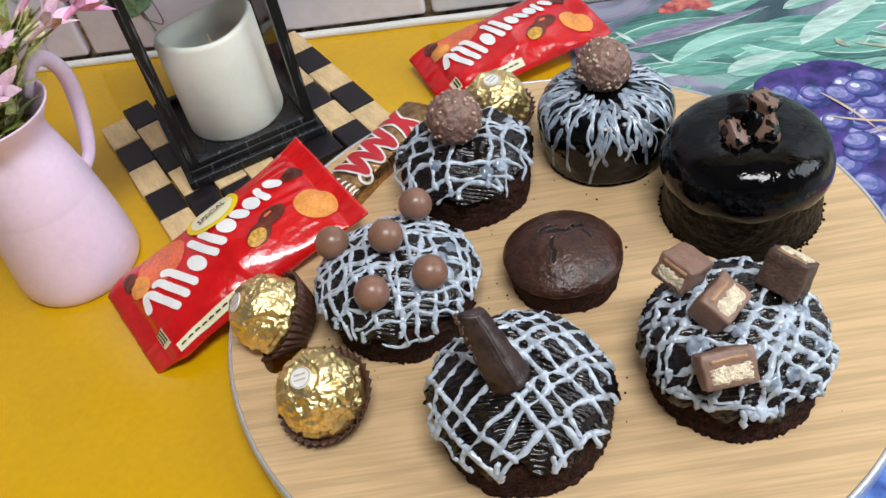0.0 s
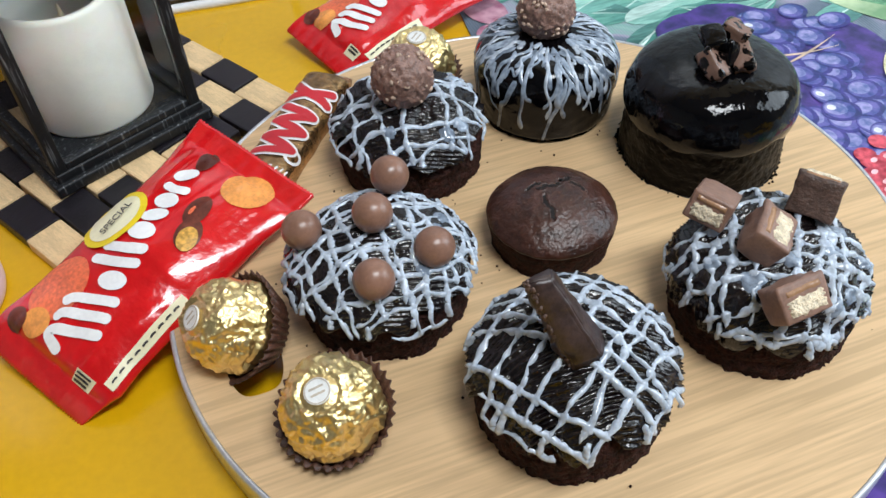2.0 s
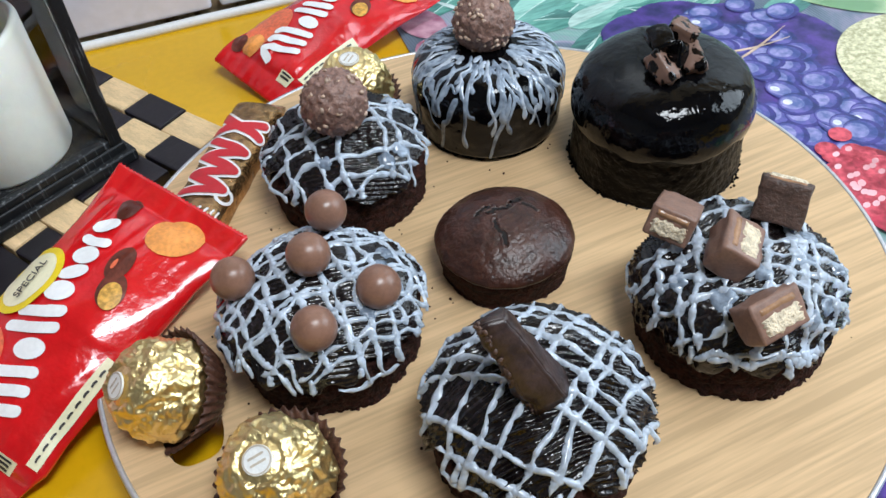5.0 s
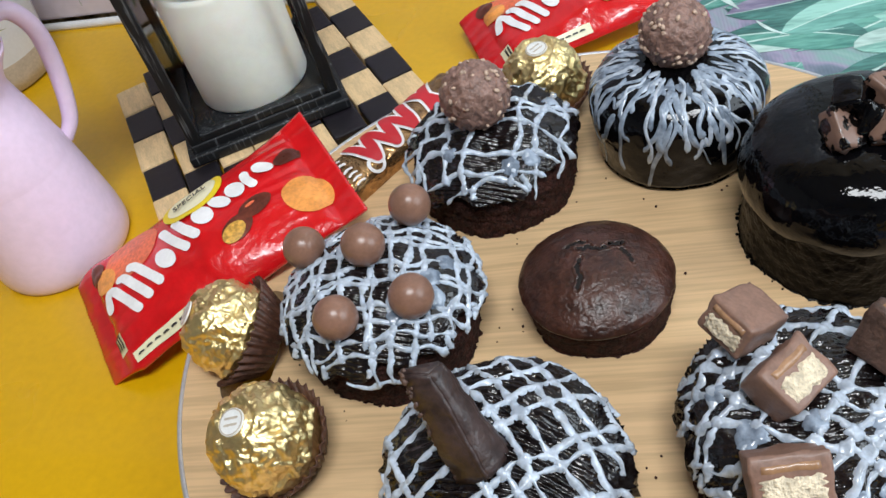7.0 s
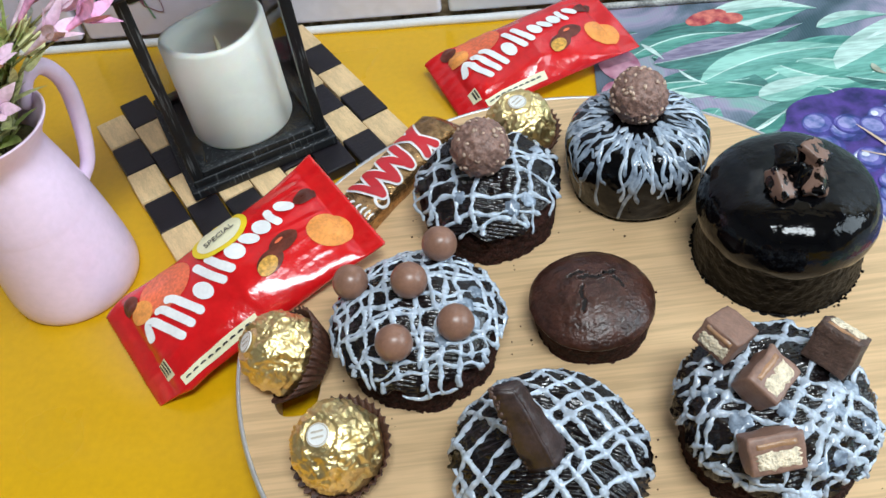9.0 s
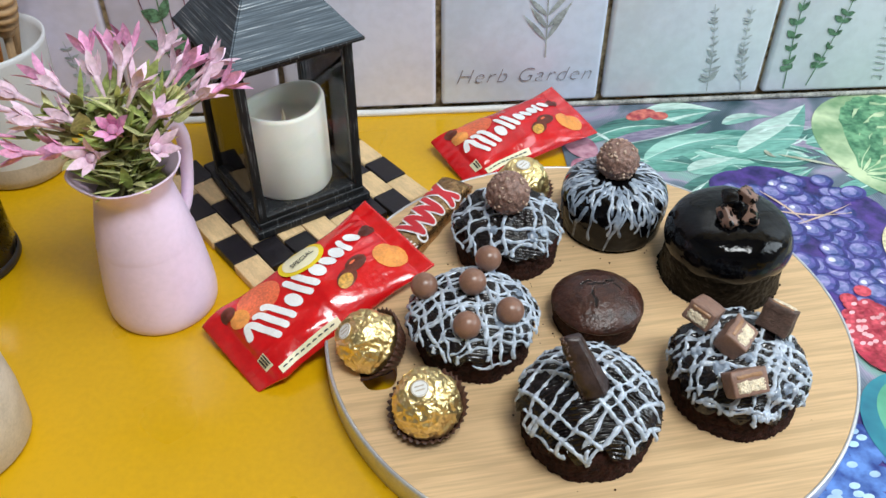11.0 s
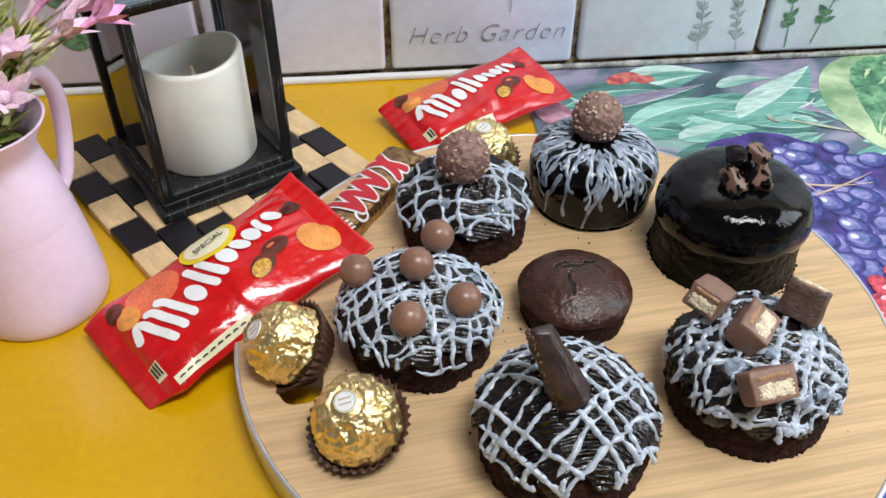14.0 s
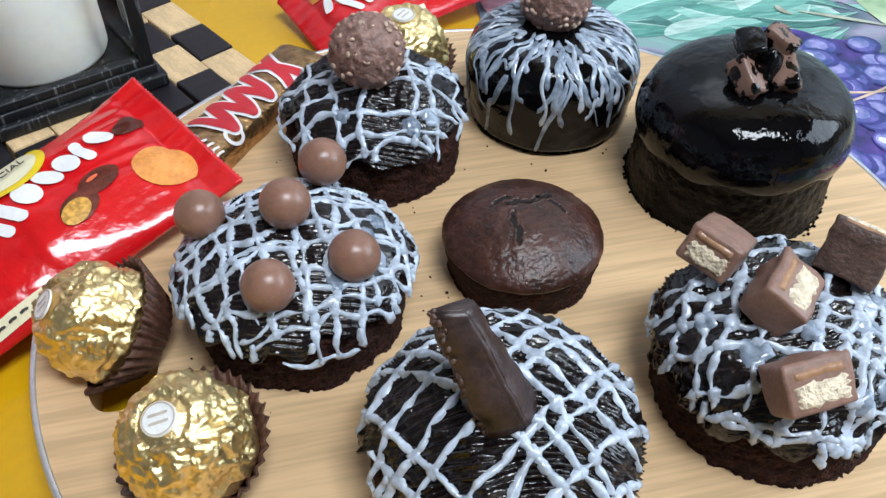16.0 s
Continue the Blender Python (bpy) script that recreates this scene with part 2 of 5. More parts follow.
def round_ends(pts, w):
    """Widths that close a stroke to round ends."""
    L = [0.0]
    for a, b in zip(pts, pts[1:]):
        L.append(L[-1] + math.dist(a, b))
    out = []
    for s in L:
        e = min(s, L[-1] - s)
        out.append(w * (math.sqrt(max(0.0, 1 - (1 - e / w) ** 2)) if e < w else 1.0) + 1e-5)
    return out


def stroke(bm, f, pts, w, thick=0.0003, n=8):
    """A flat printed stroke with round ends."""
    fine = spline(pts, n)
    first, last = np.array(fine[0]), np.array(fine[-1])
    e0, e1 = first - np.array(fine[1]), last - np.array(fine[-2])
    e0, e1 = e0 / (np.hypot(*e0) + 1e-9), e1 / (np.hypot(*e1) + 1e-9)
    head = [tuple(first + e0 * w * k) for k in (1.0, 0.85, 0.5)]
    tail = [tuple(last + e1 * w * k) for k in (0.5, 0.85, 1.0)]
    ribbon(bm, f, head + fine + tail, [w * 0.03, w * 0.53, w * 0.87] + [w] * len(fine) + [w * 0.87, w * 0.53, w * 0.03], thick, True)


def patch(bm, f, cx, cy, rx, ry, rot=0.0, thick=0.0003, seg=28, rings=5, edge=None):
    """A flat printed oval laid on the surface f."""
    c, s = math.cos(rot), math.sin(rot)
    p, nm = f(cx, cy)
    mid = bm.verts.new(p + nm * thick)
    last = None
    for i in range(1, rings + 1):
        ring = []
        for k in range(seg):
            a = 2 * math.pi * k / seg
            e = edge(a) if edge else 1.0
            x, y = rx * i / rings * math.cos(a) * e, ry * i / rings * math.sin(a) * e
            p, nm = f(cx + c * x - s * y, cy + s * x + c * y)
            ring.append(bm.verts.new(p + nm * thick))
        for k in range(seg):
            if last is None:
                bm.faces.new((mid, ring[k], ring[(k + 1) % seg]))
            else:
                bm.faces.new((last[k], ring[k], ring[(k + 1) % seg], last[(k + 1) % seg]))
        last = ring


def plane_surface(m):
    nm = (m.to_3x3() @ Vector((0, 0, 1))).normalized()
    return lambda u, v: (m @ Vector((u, v, 0)), nm)


FLAT = plane_surface(Matrix())


def lettering(body, size, mat, m, parent, shear=0.0, name="lettering", spacing=1.0, thin=0.0):
    cu = bpy.data.curves.new(name, "FONT")
    cu.body, cu.size, cu.shear, cu.space_character, cu.extrude, cu.offset = body, size, shear, spacing, 0.0001, thin
    cu.align_x, cu.align_y = "CENTER", "CENTER"
    ob = new(name, cu)
    me = bpy.data.meshes.new_from_object(ob.evaluated_get(bpy.context.evaluated_depsgraph_get()))
    bpy.data.objects.remove(ob)
    me.materials.clear()
    me.materials.append(mat)
    ob = new(name, me)
    ob.parent = parent
    ob.matrix_basis = m
    return ob

# ---- the room ----
WALL = pose(0, 0.5715, 0, 0, 0, -5.6)
BT = 0.017  # height of the board's top


def slab(name, lo, hi, mat, label=""):
    bm = bmesh.new()
    bmesh.ops.create_cube(bm, size=1)
    bmesh.ops.scale(bm, vec=[h - l for l, h in zip(lo, hi)], verts=bm.verts)
    bmesh.ops.translate(bm, vec=[(h + l) / 2 for l, h in zip(lo, hi)], verts=bm.verts)
    ob = part(name, bm, mat, smooth=False)
    return tagged(ob, label, kind="structure")


table = slab("table_top", (-1.1, -0.62, -0.03), (1.1, 0.5415, 0.0), M_TABLE, "glossy yellow laminate kitchen counter top")
table.matrix_world = pose(0, 0, 0, 0, 0, -5.6) @ pose(0, 0.0275, 0)
M_FLOOR = material("grey_floor", (0.35, 0.33, 0.31), 0.5, vary=0.15, scale=6)
slab("floor", (-1.6, -2.1, -0.95), (1.6, 1.1, -0.9), M_FLOOR, "plain grey kitchen floor")
# ceiling and three walls are added out of view to close the room
slab("ceiling", (-1.6, -2.1, 1.6), (1.6, 1.1, 1.65), M_WALLUNSEEN, "unseen plain grey-blue ceiling closing the room")
slab("wall_west", (-1.65, -2.1, -0.9), (-1.6, 1.1, 1.6), M_WALLUNSEEN, "unseen plain grey-blue wall closing the room")
slab("wall_south", (-1.6, -2.15, -0.9), (1.6, -2.1, 1.6), M_WALLUNSEEN, "unseen plain grey-blue wall closing the room")
wall_east = slab("wall_east", (1.6, -2.1, -0.9), (1.65, 1.1, 1.6), M_WALLUNSEEN, "unseen plain grey-blue wall closing the room")
wall = slab("wall_north", (-1.65, 0.010, -0.9), (1.7, 0.06, 1.6), M_GROUT, "tiled kitchen wall behind the counter")
wall.matrix_world = WALL

# ceiling lamp
lamp = empty("ceiling_lamp", pose(0.30, -0.25, 1.6), "white rectangular ceiling lamp fitting", "lamp")
part("housing", box(0.78, 0.43, 0.05, 0.01, (0, 0, -0.05)), M_CERAMIC, lamp)

# tiles on the wall: one row at the counter and one above
TILE_H = 0.20


def wall_tile(s0, s1, z0, z1, mat):
    bm = box(s1 - s0, z1 - z0, 0.009, 0.0035, seg=3)
    ob = part("tile", bm, mat, wall)
    ob.matrix_basis = pose((s0 + s1) / 2, 0.0105, (z0 + z1) / 2, 90, 0, 0)
    return ob


edges = [-0.223 + 0.1302 * k for k in range(-5, 12)]
edges[3 + 2:3 + 7] = [-0.223, -0.099, 0.027, 0.161, 0.298]
for i, (a, b) in enumerate(zip(edges, edges[1:])):
    tone = M_TILES_BY_LIGHT[0 if i < 5 else min(i - 4, 4)]
    for j in range(3):
        z0 = 0.006 + j * (TILE_H + 0.004)
        wall_tile(a + 0.0022, b - 0.0022, z0, z0 + TILE_H, tone)

# white sealant strip along the foot of the tiles
bm = bmesh.new()
tube(bm, [(s, -0.0005 + 0.0006 * noise.noise((s * 30, 0, 0)), 0.0022) for s in np.linspace(-0.5, 0.125, 60)], [0.0030 + 0.0006 * noise.noise((s * 50, 3, 0)) for s in range(60)], 8)
seal = part("trim", bm, plain("sealant", (0.72, 0.72, 0.72), 0.4))
seal.matrix_world = WALL
tagged(seal, "white sealant line at the foot of the tiles", kind="structure")

bm = bmesh.new()
tube(bm, [(s, -0.0002 + 0.0005 * noise.noise((s * 30, 5, 0)), 0.0034) for s in np.linspace(0.126, 0.9, 60)], [0.0022 + 0.0006 * noise.noise((s * 0.9, 3, 5)) for s in range(60)], 8)
seam = part("trim", bm, plain("dark_seam", (0.34, 0.34, 0.32), 0.5, vary=0.5, scale=90))
seam.matrix_world = WALL
tagged(seam, "dark stained joint between tiles and counter", kind="structure")

# herb drawings printed on the tiles (flat print on the glaze)
ON_TILE = plane_surface(Matrix(((1, 0, 0, 0), (0, 0, -1, 0.0010), (0, 1, 0, 0), (0, 0, 0, 1))))
M_SAGE = plain("sage_print", (0.40, 0.45, 0.46), 0.3, vary=0.3)
M_GREENPRINT = plain("green_print", (0.11, 0.23, 0.14), 0.3, vary=0.5, scale=150)
M_MAUVEPRINT = plain("mauve_print", (0.20, 0.07, 0.12), 0.3, vary=0.4, scale=200)
M_GREYPRINT = plain("grey_print", (0.22, 0.20, 0.24), 0.3)


def leaf_print(bm, f, x, y, l, w, ang):
    """A pointed leaf outline, flat."""
    d, e = (math.cos(ang), math.sin(ang)), (-math.sin(ang), math.cos(ang))
    pts = [(x + d[0] * l * t, y + d[1] * l * t) for t in np.linspace(0, 1, 9)]
    ribbon(bm, f, pts, [max(1e-4, w * math.sin(math.pi * t ** 0.8)) for t in np.linspace(0, 1, 9)], 0.0002 + 0.00001 * random.random(), True)


def sprig(name, base, tip, pairs, l, w, mat, stemw, bend=0.0, spread=0.9):
    bm = bmesh.new()
    bx, by = base
    tx, ty = tip
    mid = ((bx + tx) / 2 + bend, (by + ty) / 2)
    line = spline([base, mid, tip], 12)
    ribbon(bm, ON_TILE, line, [stemw * (1 - 0.5 * i / len(line)) for i in range(len(line))], 0.00015, True)
    for k in range(pairs):
        i = int(len(line) * (0.12 + 0.86 * k / pairs))
        x, y = line[min(i, len(line) - 1)]
        j = min(i + 1, len(line) - 1)
        a = math.atan2(line[j][1] - line[j - 1][1], line[j][0] - line[j - 1][0])
        fade = 1 - 0.45 * k / pairs
        for s in (-1, 1):
            leaf_print(bm, ON_TILE, x, y, l * fade * random.uniform(0.5, 1.2), w * fade * random.uniform(0.7, 1.2), a + s * spread * random.uniform(0.55, 1.35))
    ob = part(name, bm, mat, wall, "faded herb drawing printed on a tile", smooth=False)
    return ob


sprig("herb_print", (0.1125, 0.047), (0.104, 0.17), 9, 0.034, 0.0020, M_SAGE, 0.0006, 0.002, 0.6)
sprig("herb_print", (0.252, 0.010), (0.243, 0.088), 12, 0.0090, 0.0016, M_SAGE, 0.0004, 0.002)
sprig("herb_print", (0.281, 0.010), (0.273, 0.086), 12, 0.0080, 0.0016, M_SAGE, 0.0004, -0.002)
sprig("herb_print", (0.318, 0.010), (0.322, 0.150), 11, 0.0105, 0.0028, M_GREENPRINT, 0.0005, -0.006)
sprig("herb_print", (0.337, 0.012), (0.357, 0.150), 12, 0.0100, 0.0027, M_GREENPRINT, 0.0005, 0.006)
sprig("herb_print", (-0.168, 0.020), (-0.181, 0.15), 4, 0.024, 0.0065, M_GREENPRINT, 0.0007, -0.006, 0.8)
sprig("herb_print", (-0.253, 0.015), (-0.258, 0.075), 7, 0.010, 0.0022, M_SAGE, 0.0004, 0.002)
bm = bmesh.new()
for x, y in ((-0.196, 0.122), (-0.178, 0.128), (-0.166, 0.126), (-0.176, 0.062), (-0.164, 0.056)):
    for k in range(16):
        patch(bm, ON_TILE, x + random.gauss(0, 0.0022), y + random.gauss(0, 0.0015), 0.0018, 0.0009, random.uniform(0, 3), 0.0002 + 0.00001 * k, 8, 1)
    stroke(bm, ON_TILE, [(x, y), (x + 0.004, y - 0.03), (-0.172, 0.03)], 0.0004, 0.00015)
part("flower_print", bm, M_MAUVEPRINT, wall, "small mauve flower heads printed on a tile", smooth=False)
lettering("Herb Garden", 0.0185, M_GREYPRINT, pose(0.0955, 0.0007, 0.0315, 90, 0, 0), wall, 0.35, spacing=1.12, thin=-0.0005)
lettering("Peppermint", 0.0210, M_SAGE, pose(0.392, 0.0007, 0.070, 90, 83, 0), wall, 0.35, spacing=1.1, thin=-0.0005)

# ---- printed fruit sheet on the counter ----
sheet = empty("fruit_placemat", pose(0, 0, 0.0004), "thin plastic table sheet printed with fruit and leaves", "table mat")
SHEET = [(0.120, 0.5588), (0.106, 0.44), (0.075, 0.22), (0.060, 0.05), (0.75, 0.02), (0.75, 0.4970)]


def fruit_ground():
    m = bpy.data.materials.new("printed_sheet_ground")
    m.use_nodes = True
    n, l = m.node_tree.nodes, m.node_tree.links
    p = n["Principled BSDF"]
    co = n.new("ShaderNodeTexCoord")
    no = n.new("ShaderNodeTexNoise")
    no.inputs["Scale"].default_value, no.inputs["Detail"].default_value, no.inputs["Distortion"].default_value = 16, 5, 1.2
    l.new(co.outputs["Object"], no.inputs[0])
    ramp = n.new("ShaderNodeValToRGB")
    e = ramp.color_ramp.elements
    e[0].position, e[0].color = 0.30, (0.04, 0.08, 0.10, 1)
    e[1].position, e[1].color = 0.72, (0.46, 0.56, 0.56, 1)
    for pos, c in ((0.45, (0.16, 0.20, 0.26, 1)), (0.53, (0.34, 0.30, 0.42, 1)), (0.62, (0.22, 0.40, 0.36, 1))):
        x = e.new(pos)
        x.color = c
    l.new(no.outputs[0], ramp.inputs[0])
    l.new(ramp.outputs[0], p.inputs["Base Color"])
    p.inputs["Roughness"].default_value = 0.3
    wave = n.new("ShaderNodeTexWave")
    wave.inputs["Scale"].default_value = 190
    l.new(co.outputs["Object"], wave.inputs[0])
    bp = n.new("ShaderNodeBump")
    bp.inputs["Strength"].default_value, bp.inputs["Distance"].default_value = 0.25, 0.0003
    l.new(wave.outputs[1], bp.inputs["Height"])
    l.new(bp.outputs[0], p.inputs["Normal"])
    return m


bm = bmesh.new()
top_ring = [bm.verts.new((x, y, 0.0006)) for x, y in SHEET]
low_ring = [bm.verts.new((x, y, 0.0)) for x, y in SHEET]
bm.faces.new(top_ring)
for k in range(len(SHEET)):
    bm.faces.new((top_ring[k], low_ring[k], low_ring[(k + 1) % len(SHEET)], top_ring[(k + 1) % len(SHEET)]))
bmesh.ops.recalc_face_normals(bm, faces=bm.faces[:])
part("sheet", bm, fruit_ground(), sheet, smooth=False)


def sheet_print(name, colour, items, layer, second=None, scale=40, vary=0.3, stretch=(1, 1, 1)):
    """Printed ovals or leaves: (x, y, rx, ry, turn) or (x, y, length, width, turn, 'leaf')."""
    mat = material(name + "_ink", colour, 0.3, vary=vary, scale=scale, fine=scale * 2.3, bump=0.02, second=second, stretch=stretch)
    for k, it in enumerate(items):
        bm = bmesh.new()
        h = layer * 0.00006 + k * 0.0000009
        if len(it) == 6:
            x, y, ln, w, ang, _ = it
            d = (math.cos(ang), math.sin(ang))
            c = random.uniform(-0.2, 0.2) * ln
            ts = np.linspace(0, 1, 11)
            pts = [(x + d[0] * ln * t - d[1] * c * math.sin(math.pi * t), y + d[1] * ln * t + d[0] * c * math.sin(math.pi * t)) for t in ts]
            ribbon(bm, FLAT, pts, [max(2e-4, w * math.sin(math.pi * t ** 0.75)) for t in ts], 0.0008 + h, True)
        else:
            x, y, rx, ry, ang = it
            big = rx > 0.02
            patch(bm, FLAT, x, y, rx, ry, ang, 0.0008 + h, 72 if big else 20, 2, (lambda a: 1 + 0.16 * noise.noise((math.cos(a) * 2.2 + x * 90, math.sin(a) * 2.2, 3))) if name.endswith("shade") else None)
        part(name, bm, mat, sheet, smooth=False)


rnd = random.Random(4)
LEAF_INKS = [((0.10, 0.29, 0.24), (0.17, 0.40, 0.34)), ((0.20, 0.44, 0.37), (0.30, 0.55, 0.47)), ((0.38, 0.56, 0.50), (0.52, 0.68, 0.62)), ((0.03, 0.11, 0.10), (0.08, 0.22, 0.19)), ((0.22, 0.19, 0.30), (0.36, 0.32, 0.42)), ((0.06, 0.24, 0.20), (0.14, 0.36, 0.29))]
LEAF_INKS = [material("leaf_ink", tuple(1.22 * c for c in a), 0.3, vary=0.3, scale=26, fine=220, bump=0.02, second=tuple(1.22 * c for c in b), stretch=(0.5, 2.5, 1)) for a, b in LEAF_INKS]


def painted_leaf(x, y, length, width, ang, bend, light, dark, h):
    """A printed leaf in two tones with a pale midrib."""
    d, e = (math.cos(ang), math.sin(ang)), (-math.sin(ang), math.cos(ang))
    ts = np.linspace(0, 1, 15)
    rib = [(x + d[0] * length * t + e[0] * bend * math.sin(math.pi * t), y + d[1] * length * t + e[1] * bend * math.sin(math.pi * t)) for t in ts]
    ws = [max(1e-4, width * math.sin(math.pi * t ** 0.7)) for t in ts]
    for side, ink in ((0.5, light), (-0.5, dark)):
        bm = bmesh.new()
        ribbon(bm, FLAT, [(p[0] + e[0] * w * side, p[1] + e[1] * w * side) for p, w in zip(rib, ws)], [w * 0.5 for w in ws], 0.0008 + h, True)
        part("printed_leaf", bm, ink, sheet, smooth=False)
    bm = bmesh.new()
    ribbon(bm, FLAT, rib, [0.0001 + 0.0005 * math.sin(math.pi * t) for t in ts], 0.00081 + h, True)
    part("printed_rib", bm, LEAF_INKS[2], sheet, smooth=False)


for k in range(46):
    light, dark = rnd.choice(((0, 5), (1, 0), (2, 1), (5, 3), (1, 5), (4, 3), (2, 0), (0, 3)))
    ang = rnd.gauss(0.1, 0.38) + rnd.choice((0, math.pi))
    x, y, ln = rnd.uniform(0.13, 0.36), rnd.uniform(0.405, 0.545), rnd.uniform(0.04, 0.105)
    ln = min(ln, (x - 0.118) / max(0.05, -math.cos(ang)) if math.cos(ang) < 0 else ln)
    ln = min(ln, (0.552 - 0.1 * x - y) / max(0.05, math.sin(ang)) if math.sin(ang) > 0 else ln)
    if ln > 0.012:
        painted_leaf(x, y, ln, ln * rnd.uniform(0.10, 0.21), ang, ln * rnd.uniform(-0.18, 0.18), LEAF_INKS[light], LEAF_INKS[dark], 0.000004 * k)
sheet_print("printed_highlight", (0.60, 0.74, 0.70), [(rnd.uniform(0.14, 0.32), rnd.uniform(0.42, 0.53), rnd.uniform(0.02, 0.05), rnd.uniform(0.0008, 0.0018), rnd.choice((-0.9, 0.5, 0.2)) + rnd.uniform(-0.2, 0.2), "leaf") for k in range(7)], 5)
sheet_print("printed_berry", (0.50, 0.05, 0.08), [(0.190, 0.535, 0.014, 0.007, 0.3), (0.204, 0.531, 0.008, 0.006, 0)], 5, (0.75, 0.22, 0.16), 90)
sheet_print("printed_blush", (0.42, 0.12, 0.22), [(0.128, 0.500, 0.012, 0.018, 0.2), (0.122, 0.470, 0.010, 0.014, 0)], 5, (0.62, 0.36, 0.44), 60)
# watermelon: pale rind, with bands that fan out from the stalk
sheet_print("printed_melon", (0.26, 0.48, 0.24), [(0.388, 0.450, 0.074, 0.087, 0.3)], 6, (0.62, 0.74, 0.46), 22, 0.3)
bands = []
for k in range(-5, 6):
    bm = bmesh.new()
    q = k / 5.6
    line = [(0.326 + 0.128 * t + 0.060 * q * math.sin(math.pi * t) * -0.25 + 0.003 * noise.noise((t * 6, k, 0)), 0.428 + 0.050 * t + 0.078 * q * math.sin(math.pi * t) + 0.004 * noise.noise((t * 7, k, 5))) for t in np.linspace(0.03, 0.97, 30)]
    ribbon(bm, FLAT, line, [max(0.0004, 0.0058 * math.sin(math.pi * i / 29) * (1 + 0.8 * noise.noise((i * 0.55, k, 2)))) for i in range(30)], 0.00125 + 0.000004 * k, True)
    bands.append(bm)
melon_ink = material("melon_band_ink", (0.05, 0.25, 0.12), 0.3, vary=0.4, scale=70, fine=240, bump=0.02, second=(0.20, 0.45, 0.24))
for bm in bands:
    part("printed_melon_stripe", bm, melon_ink, sheet, smooth=False)
sheet_print("printed_stalk", (0.42, 0.44, 0.34), [(0.276, 0.462, 0.052, 0.0016, -0.55, "leaf"), (0.268, 0.470, 0.012, 0.002, -1.2, "leaf")], 11)
# grapes: dark ground, then each grape in three tones
sheet_print("printed_grape_shade", (0.020, 0.020, 0.13), [(0.250, 0.405, 0.050, 0.042, -0.6), (0.272, 0.36, 0.050, 0.060, -0.5), (0.295, 0.315, 0.045, 0.045, 0), (0.245, 0.30, 0.045, 0.04, 0), (0.19, 0.16, 0.06, 0.07, 0.5)], 12, (0.10, 0.05, 0.30), 60)
grapes = []
for k in range(86):
    q = rnd.random()
    grapes.append((0.246 + 0.036 * q + rnd.gauss(0, 0.022), 0.428 - 0.135 * q + rnd.gauss(0, 0.010), rnd.uniform(0.0080, 0.0105), rnd.uniform(0.0072, 0.0095), rnd.uniform(0, 3)))
tones = (((0.025, 0.04, 0.20), (0.06, 0.05, 0.27)), ((0.05, 0.09, 0.34), (0.15, 0.13, 0.42)), ((0.14, 0.20, 0.50), (0.34, 0.32, 0.60)), ((0.78, 0.80, 0.94), (0.86, 0.88, 0.97)))
inks = [material("grape_ink", a, 0.3, vary=0.3, scale=120, fine=300, bump=0.02, second=b) for a, b in tones]
for k, (x, y, rx, ry, ang) in enumerate(grapes):
    lit = k % 3
    for n, (f, ink) in enumerate(((1.0, inks[0]), (0.82, inks[1]), (0.58, inks[2]), (0.24, inks[3]))[:4 if lit == 0 else 3]):
        bm = bmesh.new()
        patch(bm, FLAT, x - rx * 0.45 * (1 - f), y + ry * 0.55 * (1 - f), rx * f, ry * f, ang, 0.00158 + 0.0000055 * k + 0.0000012 * n, 18, 1)
        part("printed_grape", bm, ink, sheet, smooth=False)
sheet_print("printed_stalk", (0.62, 0.46, 0.34), [(0.235, 0.40, 0.06, 0.0009, -0.25, "leaf"), (0.25, 0.38, 0.05, 0.0008, 0.3, "leaf"), (0.24, 0.42, 0.045, 0.0009, -1.2, "leaf")], 24)
sheet_print("printed_cantaloupe", (0.60, 0.56, 0.30), [(0.338, 0.330, 0.046, 0.048, 0)], 25, (0.82, 0.78, 0.52), 320, 0.3)
sheet_print("printed_raspberry", (0.36, 0.012, 0.035), [(0.248, 0.272, 0.020, 0.030, -0.3)], 25, (0.55, 0.04, 0.08), 120, 0.4)
rasp = [(rnd.gauss(0.248, 0.010), rnd.gauss(0.272, 0.015), 0.0055, 0.0052, 0) for k in range(60)]
sheet_print("printed_raspberry", (0.50, 0.02, 0.05), rasp, 26, (0.74, 0.10, 0.14), 150, 0.4)
sheet_print("printed_raspberry_shine", (0.85, 0.42, 0.45), [(x - 0.001, y + 0.002, 0.0021, 0.0014, 0.4) for x, y, *_ in rasp[25:]], 28)
sheet_print("printed_green_fruit", (0.02, 0.20, 0.34), [(0.246, 0.196, 0.043, 0.050, 0.5)], 27, (0.05, 0.36, 0.42), 14, 0.4)
sheet_print("printed_green_fruit", (0.10, 0.42, 0.26), [(0.250, 0.199, 0.036, 0.043, 0.5)], 28, (0.16, 0.50, 0.34), 20, 0.3)
sheet_print("printed_green_fruit", (0.40, 0.62, 0.26), [(0.255, 0.203, 0.027, 0.034, 0.5)], 29, (0.52, 0.70, 0.34), 20, 0.3)
sheet_print("printed_green_fruit", (0.55, 0.74, 0.78), [(0.262, 0.205, 0.018, 0.026, 0.5)], 30, (0.70, 0.86, 0.88), 25, 0.2)
sheet_print("printed_yellow_fruit", (0.52, 0.60, 0.14), [(0.282, 0.250, 0.016, 0.030, 0.3)], 29, (0.74, 0.76, 0.36), 25)
blues = [(rnd.uniform(0.15, 0.215), rnd.uniform(0.10, 0.215), 0.0085, 0.008, 0) for k in range(60)]
